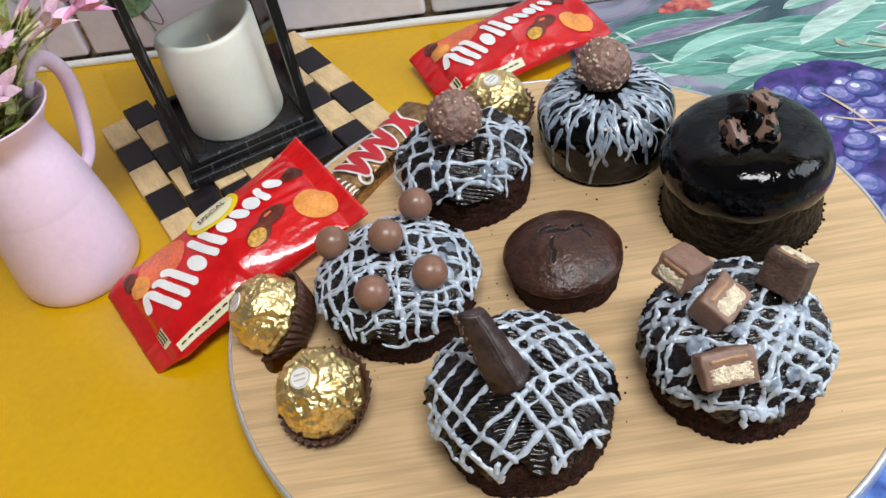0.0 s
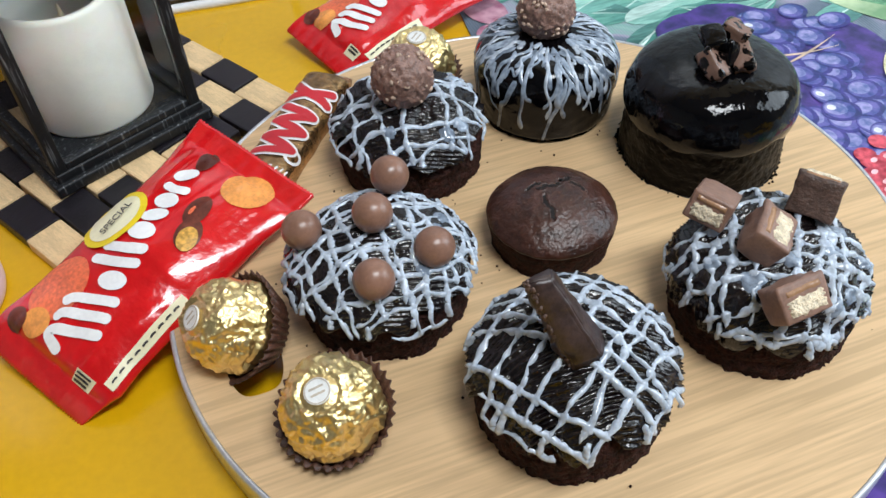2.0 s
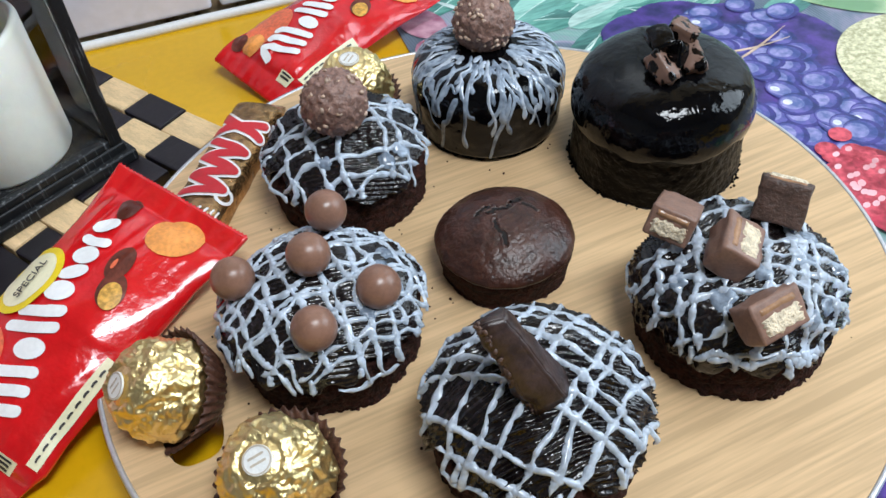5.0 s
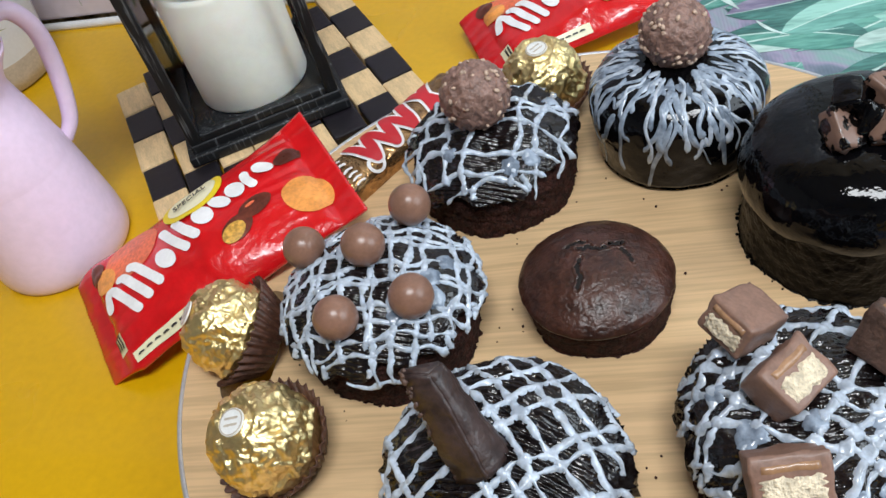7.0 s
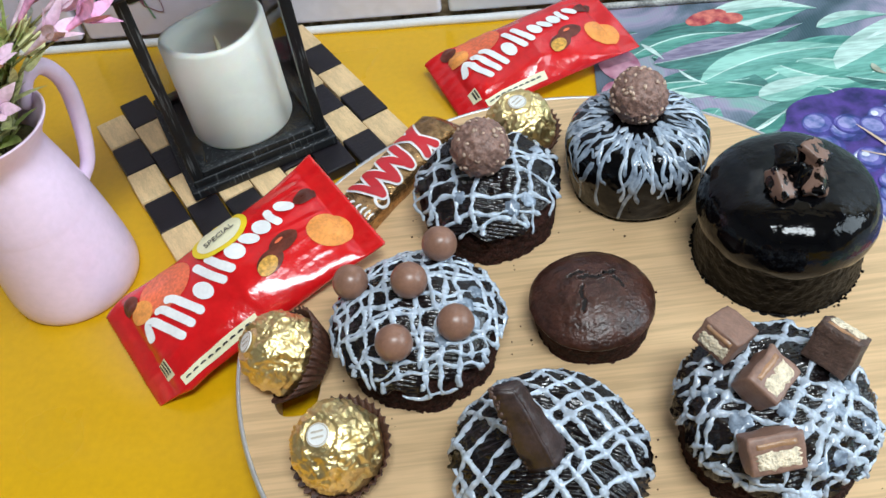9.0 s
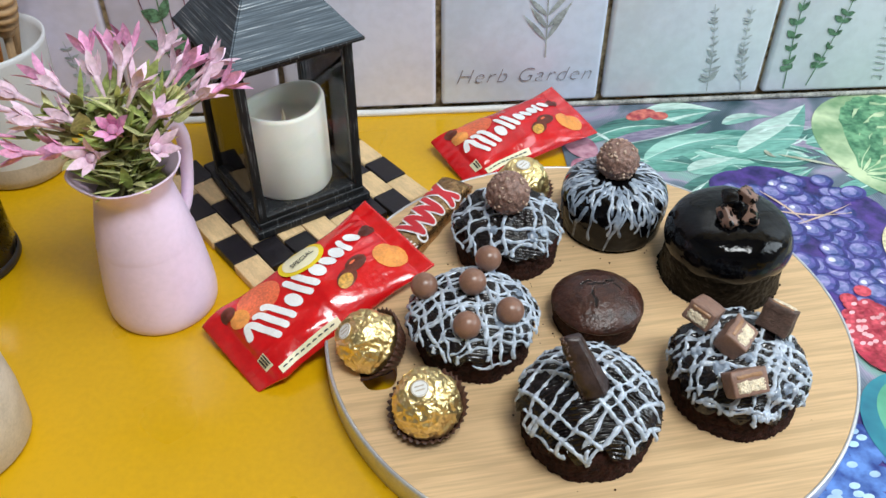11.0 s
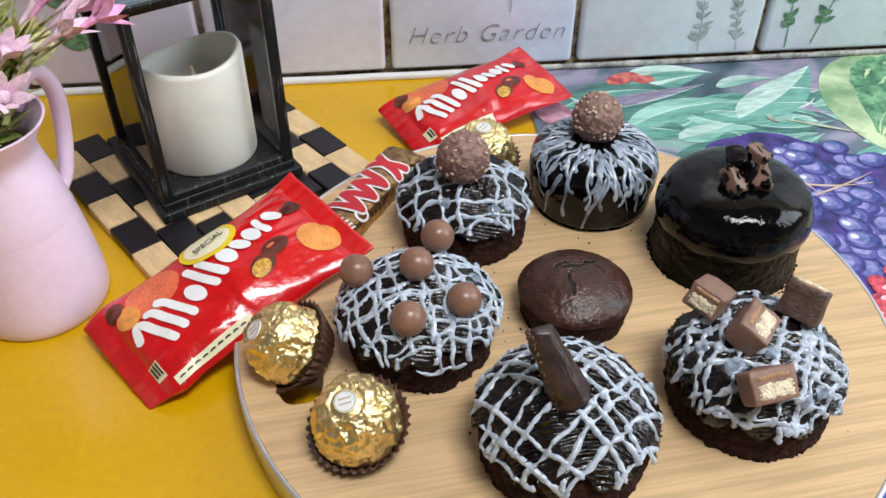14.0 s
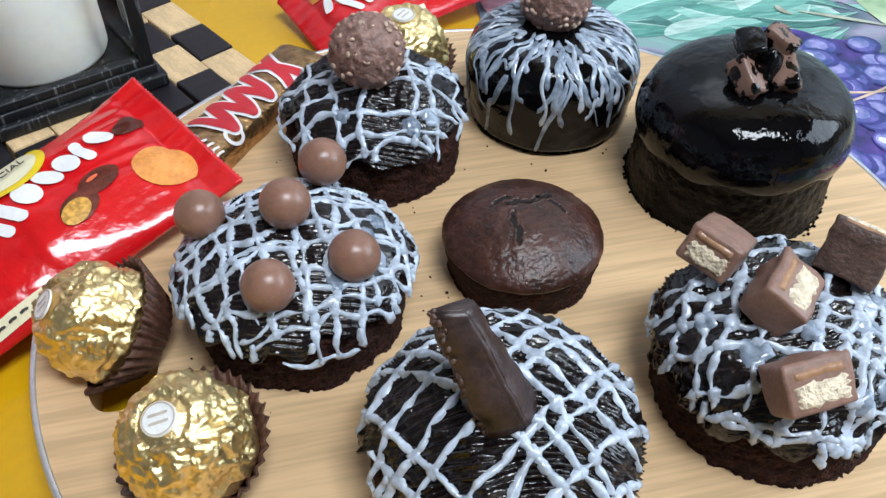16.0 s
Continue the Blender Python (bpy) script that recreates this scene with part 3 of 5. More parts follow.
sheet_print("printed_blueberry", (0.02, 0.06, 0.36), blues, 22, (0.12, 0.26, 0.66), 60, 0.4)
sheet_print("printed_blueberry_shine", (0.40, 0.58, 0.85), [(x - 0.002, y + 0.003, 0.003, 0.002, 0) for x, y, *_ in blues[8:]], 24)

# ---- bamboo board ----
BX, BY, BR = 0.0700, 0.3035, 0.1545
board = empty("round_board", pose(BX, BY, 0), "round pale bamboo serving board with a grey rim", "serving board")
bm = bmesh.new()
RIN = BR - 0.0022
outer = [bm.verts.new((RIN * math.cos(a), RIN * math.sin(a), 0)) for a in np.linspace(0, 2 * math.pi, 160, endpoint=False)]
HOLE = []
for k in range(48):
    a = 2 * math.pi * k / 48
    c, s = math.cos(a), math.sin(a)
    HOLE.append((-0.0560 - BX + 0.0108 * math.copysign(abs(c) ** 0.6, c), 0.2965 - BY + 0.0265 * math.copysign(abs(s) ** 0.6, s)))
inner = [bm.verts.new((x, y, 0)) for x, y in HOLE]
loops = [bm.edges.new((v[i], v[(i + 1) % len(v)])) for v in (outer, inner) for i in range(len(v))]
bmesh.ops.triangle_fill(bm, use_beauty=True, edges=loops)
hx, hy = -0.0560 - BX, 0.2965 - BY
inside_hole = [fc for fc in bm.faces if ((fc.calc_center_median().x - hx) / 0.0108) ** 2 + ((fc.calc_center_median().y - hy) / 0.0265) ** 2 < 1.0 and all(v in set(inner) for v in fc.verts)]
bmesh.ops.delete(bm, geom=inside_hole, context="FACES_ONLY")
for fc in bm.faces:
    if fc.normal.z < 0:
        fc.normal_flip()
low = bmesh.ops.extrude_face_region(bm, geom=bm.faces[:])
bmesh.ops.translate(bm, vec=(0, 0, BT), verts=[v for v in low["geom"] if isinstance(v, bmesh.types.BMVert)])
bmesh.ops.recalc_face_normals(bm, faces=bm.faces[:])
part("disc", bm, M_BAMBOO, board, smooth=False)
part("rim", lathe([(RIN, 0.0005), (BR - 0.0003, 0.0005), (BR, 0.0012), (BR, BT - 0.001), (BR - 0.0006, BT + 0.0003), (RIN + 0.0004, BT + 0.0003), (RIN, BT - 0.0002), (RIN, 0.0005)], 160, cap=False), M_RIM, board, "grey metal-look edge band")

# ---- chequered wooden trivet ----
trivet = empty("wooden_trivet", pose(-0.1265, 0.377, 0, 0, 0, 29.5), "chequered trivet of pale and black wooden blocks", "trivet")
BW, BL = 0.0187, 0.0285
block = box(BW - 0.0007, BL - 0.0007, 0.007, 0.0011)
me_pale = bpy.data.meshes.new("block")
block.to_mesh(me_pale)
block.free()
me_dark = me_pale.copy()
me_pale.materials.append(M_PALEWOOD)
me_dark.materials.append(M_BLACKWOOD)
rnd = random.Random(9)
for i in range(8):
    for j in range(5):
        ob = new("block", me_dark if ((i + 1) // 2 + j) % 2 else me_pale)
        ob.parent = trivet
        off = (0.0, 0.0095)[i % 2] - 0.004
        ob.matrix_basis = pose(BW * (i + 0.5) + rnd.gauss(0, 0.0003), BL * (j + 0.5) + off + rnd.gauss(0, 0.0003), rnd.uniform(0, 0.0006), 0, 0, rnd.gauss(0, 0.8))

# ---- lantern ----


def scratched():
    m = M_LANTERN.copy()
    m.name = "scratched_black_metal"
    n, l = m.node_tree.nodes, m.node_tree.links
    p = n["Principled BSDF"]
    co = n.new("ShaderNodeTexCoord")
    mp = n.new("ShaderNodeMapping")
    mp.inputs["Scale"].default_value = (26, 26, 1500)
    no = n.new("ShaderNodeTexNoise")
    no.inputs["Scale"].default_value, no.inputs["Detail"].default_value = 1.0, 6
    l.new(co.outputs["Object"], mp.inputs[0])
    l.new(mp.outputs[0], no.inputs[0])
    ramp = n.new("ShaderNodeValToRGB")
    e = ramp.color_ramp.elements
    e[0].position, e[0].color = 0.42, (0.040, 0.056, 0.074, 1)
    e[1].position, e[1].color = 0.74, (0.50, 0.53, 0.55, 1)
    x = e.new(0.60)
    x.color = (0.095, 0.125, 0.155, 1)
    l.new(no.outputs[0], ramp.inputs[0])
    l.new(ramp.outputs[0], p.inputs["Base Color"])
    return m


M_SCRATCH = scratched()


def worn():
    """The same black metal with the paint rubbed pale in short upright strokes."""
    m = M_LANTERN.copy()
    m.name = "worn_black_metal"
    n, l = m.node_tree.nodes, m.node_tree.links
    co, mp, no, ramp = n.new("ShaderNodeTexCoord"), n.new("ShaderNodeMapping"), n.new("ShaderNodeTexNoise"), n.new("ShaderNodeValToRGB")
    mp.inputs["Scale"].default_value = (700, 700, 45)
    no.inputs["Scale"].default_value, no.inputs["Detail"].default_value = 1.0, 5
    l.new(co.outputs["Object"], mp.inputs[0])
    l.new(mp.outputs[0], no.inputs[0])
    e = ramp.color_ramp.elements
    e[0].position, e[0].color = 0.58, (0.009, 0.010, 0.012, 1)
    e[1].position, e[1].color = 0.74, (0.20, 0.21, 0.22, 1)
    l.new(no.outputs[0], ramp.inputs[0])
    l.new(ramp.outputs[0], n["Principled BSDF"].inputs["Base Color"])
    return m


M_WORN = worn()
lantern = empty("candle_lantern", pose(-0.0990, 0.4750, 0.0076, 0, 0, 23.5), "black brushed metal lantern with clear panes on the trivet", "lantern")
LS = 0.043
bm = box(2 * LS, 2 * LS, 0.006, 0.0012)
box(2 * LS - 0.006, 2 * LS - 0.006, 0.005, 0.001, (0, 0, 0.0055), bm=bm)
part("base", bm, M_WORN, lantern)
for sx in (-1, 1):
    for sy in (-1, 1):
        part("post", box(0.006, 0.006, 0.1155, 0.0008, (sx * (LS - 0.0065), sy * (LS - 0.0065), 0.0104)), M_WORN, lantern)
for k in range(4):
    m = Matrix.Rotation(k * math.pi / 2, 4, "Z")
    ob = part("pane", box(2 * LS - 0.019, 0.0012, 0.1135, 0, (0, LS - 0.0065, 0.011)), M_GLASS, lantern, "clear pane", smooth=False)
    ob.matrix_basis = m
    ob.visible_shadow = False
    ob = part("rail", box(2 * LS - 0.019, 0.005, 0.006, 0.0008, (0, LS - 0.0065, 0.1190)), M_WORN, lantern)
    ob.matrix_basis = m
    ob = part("rail", box(2 * LS - 0.019, 0.005, 0.004, 0.0008, (0, LS - 0.0065, 0.0104)), M_WORN, lantern)
    ob.matrix_basis = m


def frustum(a, z0, b, z1):
    bm = bmesh.new()
    lo = [bm.verts.new((x * a, y * a, z0)) for x, y in ((-1, -1), (1, -1), (1, 1), (-1, 1))]
    hi = [bm.verts.new((x * b, y * b, z1)) for x, y in ((-1, -1), (1, -1), (1, 1), (-1, 1))]
    for k in range(4):
        bm.faces.new((lo[k], lo[(k + 1) % 4], hi[(k + 1) % 4], hi[k]))
    bm.faces.new(lo[::-1])
    bm.faces.new(hi)
    return bm


bm = frustum(LS + 0.0022, 0.1265, 0.0205, 0.1585)
bmesh.ops.bevel(bm, geom=bm.edges[:], offset=0.0008, segments=2, affect="EDGES")
part("roof", bm, M_SCRATCH, lantern, "sloped metal roof with pale brush scratches", smooth=False)
part("roof_edge", box(2 * LS + 0.0052, 2 * LS + 0.0052, 0.0022, 0.0008, (0, 0, 0.1247)), M_WORN, lantern)
bm = box(0.041, 0.041, 0.012, 0.0008, (0, 0, 0.1575))
part("chimney", bm, M_LANTERN, lantern, "square vent collar with small round holes")
# no holes are cut: flat dark discs paint the shade inside them
for k in range(4):
    for i in range(6):
        bm = bmesh.new()
        bmesh.ops.create_circle(bm, cap_ends=True, segments=12, radius=0.0013)
        ob = part("vent_hole_shade", bm, M_INK, lantern, smooth=False)
        ob.matrix_basis = Matrix.Rotation(k * math.pi / 2, 4, "Z") @ pose(-0.015 + 0.006 * i, -0.0206, 0.1635, 90, 0, 0)
part("cap", frustum(0.023, 0.1695, 0.008, 0.183), M_SCRATCH, lantern, smooth=False)
bm = bmesh.new()
tube(bm, [(0.017 * math.cos(a), 0, 0.196 + 0.017 * math.sin(a)) for a in np.linspace(-0.9, math.pi + 0.9, 24)], 0.0015)
part("ring_handle", bm, M_LANTERN, lantern)

# candle inside
CR = 0.0292
candle = empty("candle", pose(-0.0965, 0.4735, 0.0186), "ivory flameless pillar candle with a wavy melted rim", "candle")


def melt(a):
    return 0.004 * math.sin(a + 2.2) + 0.0022 * math.sin(2 * a + 0.5)


prof = [(CR - 0.002, 0), (CR - 0.0006, 0.0006), (CR, 0.002), (CR, 0.03), (CR, 0.060), (CR - 0.0012, 0.0625), (CR - 0.003, 0.0625), (CR - 0.0045, 0.060), (CR - 0.005, 0.052), (CR - 0.008, 0.0465), (0.001, 0.045)]
part("wax", lathe(prof, 64, lambda a, i: (0, melt(a) if 4 <= i <= 7 else 0)), M_WAX, candle)
bm = bmesh.new()
tube(bm, [(0, 0, 0.045), (0.0003, 0, 0.05), (0, 0, 0.056)], [0.0014, 0.0014, 0.0006])
part("wick", bm, M_CREAM, candle)

# ---- pink jug with flowers ----
JUG = pose(-0.1815, 0.380, 0)
jug = empty("pink_jug", JUG, "pale pink enamel pitcher holding artificial flowers", "jug")
side = [(0.0, 0.0015), (0.027, 0.0012), (0.0305, 0.0), (0.0325, 0.002), (0.0334, 0.008), (0.0328, 0.02), (0.0300, 0.045), (0.0262, 0.068), (0.0228, 0.083), (0.0222, 0.089), (0.0245, 0.095), (0.0285, 0.101), (0.0298, 0.1035)]
inside = [(0.0285, 0.1035), (0.0272, 0.101), (0.0232, 0.095), (0.0208, 0.089), (0.0215, 0.082), (0.024, 0.07), (0.028, 0.045), (0.0, 0.02)]
prof = [(r, z * 1.02) for r, z in spline(side, 3) + spline(inside, 3)]


def spout(a, i):
    r, z = prof[i]
    if z < 0.0925 or r < 0.012:
        return 0, 0
    k = (z - 0.0925) / 0.0205
    d = math.atan2(math.sin(a - 3.5), math.cos(a - 3.5))
    g = math.exp(-(d / 0.42) ** 2)
    return 0.004 * k * g, 0.003 * k * g - 0.0015 * k * math.exp(-((abs(d) - 1.0) / 0.5) ** 2)


part("body", lathe(prof, 72, spout, cap=False), M_PINK, jug)
bm = bmesh.new()
ca, sa = math.cos(0.91), math.sin(0.91)
hp = spline([(r * ca, r * sa, z) for r, z in ((0.0225, 0.099), (0.030, 0.111), (0.039, 0.111), (0.0445, 0.098), (0.0425, 0.078), (0.0365, 0.057), (0.0290, 0.048))], 8)
tube(bm, hp, [0.0030 + 0.0012 * math.sin(3.1 * k / len(hp)) for k in range(len(hp))], 10)
part("handle", bm, M_PINK, jug)
bm = lathe([(0.0001, 0.086), (0.019, 0.087), (0.0206, 0.089)], 24, cap=False)
part("moss", bm, M_STEM, jug)

rnd = random.Random(21)


def petal(bm, m, length, width, curl):
    rows = []
    for i in range(6):
        t = i / 5
        w = width * math.sin(math.pi * (0.12 + 0.86 * t) ** 0.9) * (1 if t < 0.99 else 0.1)
        z = curl * t * t * length
        rows.append([bm.verts.new(m @ Vector((s * w, length * t, z - 0.25 * abs(s) * w))) for s in (-1, 0, 1)])
    for a, b in zip(rows, rows[1:]):
        for k in range(2):
            bm.faces.new((a[k], a[k + 1], b[k + 1], b[k]))


def flower_bunch():
    bunch = empty("flower_bunch", JUG, "bunch of artificial pink lilies with narrow green leaves", "flowers")
    tips = [(-0.075, -0.020, 0.150, 0), (-0.066, -0.004, 0.165, 1), (-0.055, -0.026, 0.128, 0), (-0.042, 0.010, 0.178, 0), (-0.032, 0.000, 0.172, 1),
            (-0.010, 0.026, 0.188, 0), (0.002, 0.034, 0.186, 0), (-0.016, 0.012, 0.168, 1), (0.030, 0.012, 0.176, 0), (0.040, 0.006, 0.170, 1), (0.050, 0.000, 0.164, 0),
            (0.034, -0.006, 0.158, 1), (-0.030, -0.036, 0.138, 0), (-0.016, -0.042, 0.134, 1), (-0.006, -0.030, 0.146, 0), (0.012, -0.026, 0.150, 1), (-0.048, -0.012, 0.150, 1),
            (0.022, 0.020, 0.166, 1), (-0.060, 0.016, 0.160, 1), (0.044, 0.018, 0.178, 1), (-0.004, 0.006, 0.182, 1), (-0.044, -0.024, 0.158, 1), (0.016, 0.036, 0.182, 1), (-0.020, 0.030, 0.186, 0), (0.002, -0.012, 0.172, 1), (-0.026, -0.022, 0.152, 1), (0.008, -0.034, 0.126, 1)]
    for x, y, z, pale in tips:
        base = Vector((rnd.uniform(-0.010, 0.010), rnd.uniform(-0.010, 0.010), 0.090))
        tip = Vector((x * 0.86 + 0.008, y * 0.60 + 0.012, 0.119 + (z - 0.126) * 0.50))
        mid = base.lerp(tip, 0.5) + Vector((-0.1 * x, -0.1 * y, 0.008))
        line = spline([base, mid, tip], 8)
        bm = bmesh.new()
        tube(bm, line, [0.0009 - 0.0004 * k / len(line) for k in range(len(line))], 6)
        stem = part("stem", bm, M_STEM, bunch)
        d = (Vector(line[-1]) - Vector(line[-3])).normalized()
        turn = d.to_track_quat("Z", "Y").to_matrix().to_4x4()
        bm = bmesh.new()
        place = Matrix.Translation(tip) @ turn
        tube(bm, [place @ Vector((0, 0, h)) for h in (-0.006, 0.0, 0.007, 0.013)], [0.0006, 0.0011, 0.0017, 0.0029], 8)
        for k in range(6):
            m = place @ Matrix.Rotation(k * math.pi / 3 + rnd.uniform(-0.2, 0.2), 4, "Z") @ Matrix.Translation((0, 0.0022, 0.010)) @ Matrix.Rotation(rnd.uniform(1.25, 1.5), 4, "X")
            petal(bm, m, rnd.uniform(0.011, 0.015), 0.0029, rnd.uniform(-0.5, -0.12))
        part("blossom", bm, M_PETALPALE if pale else M_PETAL, bunch, "pale pink blossom" if pale else "pink blossom")
        for k in range(13):
            t = rnd.uniform(0.12, 0.85)
            p = Vector(line[int(t * (len(line) - 1))])
            m = Matrix.Translation(p) @ Matrix.Rotation(rnd.uniform(0, 6.28), 4, "Z") @ Matrix.Rotation(rnd.uniform(0.35, 1.2), 4, "X")
            bm = bmesh.new()
            petal(bm, m, rnd.uniform(0.012, 0.024), rnd.choice((0.0014, 0.0018, 0.0024, 0.0034, 0.0056)), rnd.uniform(-0.3, 0.1))
            part("leaf", bm, rnd.choice((M_LEAF, M_LEAFPALE, M_LEAFPALE)), stem)

    for k in range(40):
        a = k * 2.4 + rnd.uniform(-0.3, 0.3)
        m = Matrix.Rotation(a, 4, "Z") @ Matrix.Translation((0, rnd.uniform(0.002, 0.013), 0.097)) @ Matrix.Rotation(rnd.uniform(0.5, 1.25), 4, "X")
        bm = bmesh.new()
        petal(bm, m, rnd.uniform(0.016, 0.026), rnd.choice((0.0020, 0.0030, 0.0048)), rnd.uniform(-0.4, 0.0))
        part("leaf", bm, rnd.choice((M_LEAF, M_LEAFPALE, M_LEAFPALE)), bunch)


flower_bunch()

# ---- cakes ----


class Skin:
    """A turned, uneven surface over the plane (u, v): the distance from the middle runs along the profile."""

    def __init__(self, profile, rough=0.0006, scale=160.0, seed=0.0, ridge=0.0, tilt=(0, 0), sides=None, comb=1650.0):
        pts = spline(profile, 8)
        self.len = [0.0]
        for a, b in zip(pts, pts[1:]):
            self.len.append(self.len[-1] + math.dist(a, b))
        self.pts, self.rough, self.scale, self.seed, self.ridge, self.tilt, self.sides = pts, rough, scale, seed, ridge, tilt, sides
        self.reach = self.len[-1]
        self.rise, self.profile, self.comb = 0.0, profile, comb

    def base(self, rho):
        rho = min(max(rho, 0), self.reach - 1e-6)
        i = max(0, min(int(np.searchsorted(self.len, rho)) - 1, len(self.pts) - 2))
        t = (rho - self.len[i]) / (self.len[i + 1] - self.len[i] + 1e-12)
        (r0, z0), (r1, z1) = self.pts[i], self.pts[i + 1]
        q = math.hypot(r1 - r0, z1 - z0) or 1
        return r0 + (r1 - r0) * t, z0 + (z1 - z0) * t, -(z1 - z0) / q, (r1 - r0) / q

    def __call__(self, u, v):
        rho, a = math.hypot(u, v), math.atan2(v, u)
        r, z, nr, nz = self.base(rho)
        c, s = math.cos(a), math.sin(a)
        if self.sides:
            r *= 1 + self.sides * (noise.noise((c * 1.3 + self.seed, s * 1.3, 7.0)))
        nm = Vector((nr * c, nr * s, nz))
        p = Vector((r * c, r * s, z))
        d = self.rough * noise.noise((p * self.scale) + Vector((self.seed, 0, 0))) + 0.5 * self.rough * noise.noise((p * self.scale * 2.7) + Vector((0, self.seed, 0)))
        if self.ridge:
            k = noise.noise((u * 45 + self.seed, v * 45, 1.0)) * 2.5
            w = math.sin(v * self.comb + u * 200 + 5 * math.sin(u * 60 + self.seed) + k)
            d += self.ridge * (1 - 2 * abs(w) ** 0.7) * (0.55 + 0.6 * noise.noise((u * 60, v * 60, self.seed)))
        p = p + nm * (d + self.rise)
        p.z += self.tilt[0] * p.x + self.tilt[1] * p.y
        return p, nm

    def coat(self):
        """The same form without its ridges, for icing laid over them."""
        over = Skin(self.profile, self.rough, self.scale, self.seed, 0.0, self.tilt, self.sides)
        over.rise = 0.25 * self.ridge
        return over

    def mesh(self, rings=72, seg=150, hang=None):
        bm = bmesh.new()
        mid = bm.verts.new(self(1e-6, 0)[0])
        last = None
        for i in range(1, rings + 1):
            ring = []
            for k in range(seg):
                a = 2 * math.pi * k / seg
                rho = self.reach * i / rings * (1 if not hang else 1 - hang(a) * max(0, i / rings - 0.55) / 0.45)
                ring.append(bm.verts.new(self(rho * math.cos(a), rho * math.sin(a))[0]))
            for k in range(seg):
                if last is None:
                    bm.faces.new((mid, ring[k], ring[(k + 1) % seg]))
                else:
                    bm.faces.new((last[k], ring[k], ring[(k + 1) % seg], last[(k + 1) % seg]))
            last = ring
        # turn the lower edge inward
        inner = []
        for v in last:
            q = v.co * 1.0
            inner.append(bm.verts.new((q.x * 0.93, q.y * 0.93, q.z - 0.0003)))
        for k in range(seg):
            bm.faces.new((last[k], inner[k], inner[(k + 1) % seg], last[(k + 1) % seg]))
        bmesh.ops.recalc_face_normals(bm, faces=bm.faces[:])
        return bm


def sponge(profile, seed, parent, mat=None, amp=0.0010):
    pts = spline(profile, 12)
    seg = 220

    def rough(a, i):
        r, z = pts[i]
        p = Vector((math.cos(a) * r, math.sin(a) * r, z))
        d = amp * noise.noise(p * 300 + Vector((seed, 0, 0))) - amp * 1.3 * max(0.0, noise.noise(p * 800 + Vector((0, seed, 0)))) + amp * 0.5 * noise.noise(p * 1500)
        d += 0.0012 * noise.noise((math.cos(a) * 1.7 + seed, math.sin(a) * 1.7, 0.0))
        return (d if r > 0.004 else 0), d * 0.25
    return part("sponge", lathe(pts, seg, rough), mat or M_SPONGE, parent, "moist dark chocolate sponge")


def wander(a, b, n, amp, freq, seed):
    """A hand-drawn line from a to b."""
    out = []
    dx, dy = b[0] - a[0], b[1] - a[1]
    q = math.hypot(dx, dy) or 1
    for i in range(n + 1):
        t = i / n
        w = amp * noise.noise((t * q * freq, seed, 0.5))
        w2 = amp * noise.noise((t * q * freq, seed, 9.5))
        out.append((a[0] + dx * t - dy / q * w + dx / q * w2 * 0.4, a[1] + dy * t + dx / q * w + dy / q * w2 * 0.4))
    return out


def lattice(bm, skin, ang, gap, width, reach, seed, thick=0.00045, skip=0.0, amp=0.0030, centre=(0, 0), jitter=0.42):
    """Parallel piped lines across the cake."""
    r = random.Random(seed)
    d, e = (math.cos(ang), math.sin(ang)), (-math.sin(ang), math.cos(ang))
    off = -reach + gap * r.uniform(0.3, 0.7)
    lines = []
    while off < reach:
        o = off + gap * r.uniform(-jitter, jitter)
        half = math.sqrt(max(0.0, reach ** 2 - o ** 2))
        if half > 0.006 and r.random() >= skip:
            h0, h1 = -half * r.uniform(0.72, 1.04), half * r.uniform(0.72, 1.04)
            a = (centre[0] + d[0] * h0 + e[0] * o, centre[1] + d[1] * h0 + e[1] * o)
            o2 = o + gap * r.uniform(-0.3, 0.3)
            b = (centre[0] + d[0] * h1 + e[0] * o2, centre[1] + d[1] * h1 + e[1] * o2)
            n = max(10, int((h1 - h0) / 0.0011))
            pts = wander(a, b, n, amp, 110, seed + off * 900)
            sag = gap * r.uniform(-0.5, 0.5)
            pts = [(p + e[0] * sag * math.sin(math.pi * q / n), w_ + e[1] * sag * math.sin(math.pi * q / n)) for q, (p, w_) in enumerate(pts)]
            ws = [width * max(0.16, 1 + 1.25 * noise.noise((i * 0.28, seed + off * 700, 2.0)) + 0.5 * noise.noise((i * 0.07, seed + off * 300, 7.0))) for i in range(len(pts))]
            ends = round_ends(pts, width)
            ws = [min(w, w * q / width) for w, q in zip(ws, ends)]
            ws[-3:-1] = [w * 1.5 for w in ws[-3:-1]]
            ribbon(bm, skin, pts, ws, thick)
            lines.append(pts)
        off += gap
    return lines


def dab(bm, skin, x, y, r, thick=0.0007, seed=0.0, seg=14):
    """A rounded blob of icing with an uneven outline."""
    p, nm = skin(x, y)
    mid = bm.verts.new(p + nm * thick)
    last = None
    for q, h in ((0.45, 0.92), (0.8, 0.55), (1.0, None)):
        ring = []
        for k in range(seg):
            a = 2 * math.pi * k / seg
            e = r * q * (1 + 0.45 * noise.noise((math.cos(a) * 1.4 + seed, math.sin(a) * 1.4, x * 300)))
            p, nm = skin(x + e * math.cos(a), y + e * math.sin(a))
            ring.append(bm.verts.new(p + nm * (-0.0005 if h is None else thick * h)))
        for k in range(seg):
            bm.faces.new((mid, ring[k], ring[(k + 1) % seg]) if last is None else (last[k], ring[k], ring[(k + 1) % seg], last[(k + 1) % seg]))
        last = ring


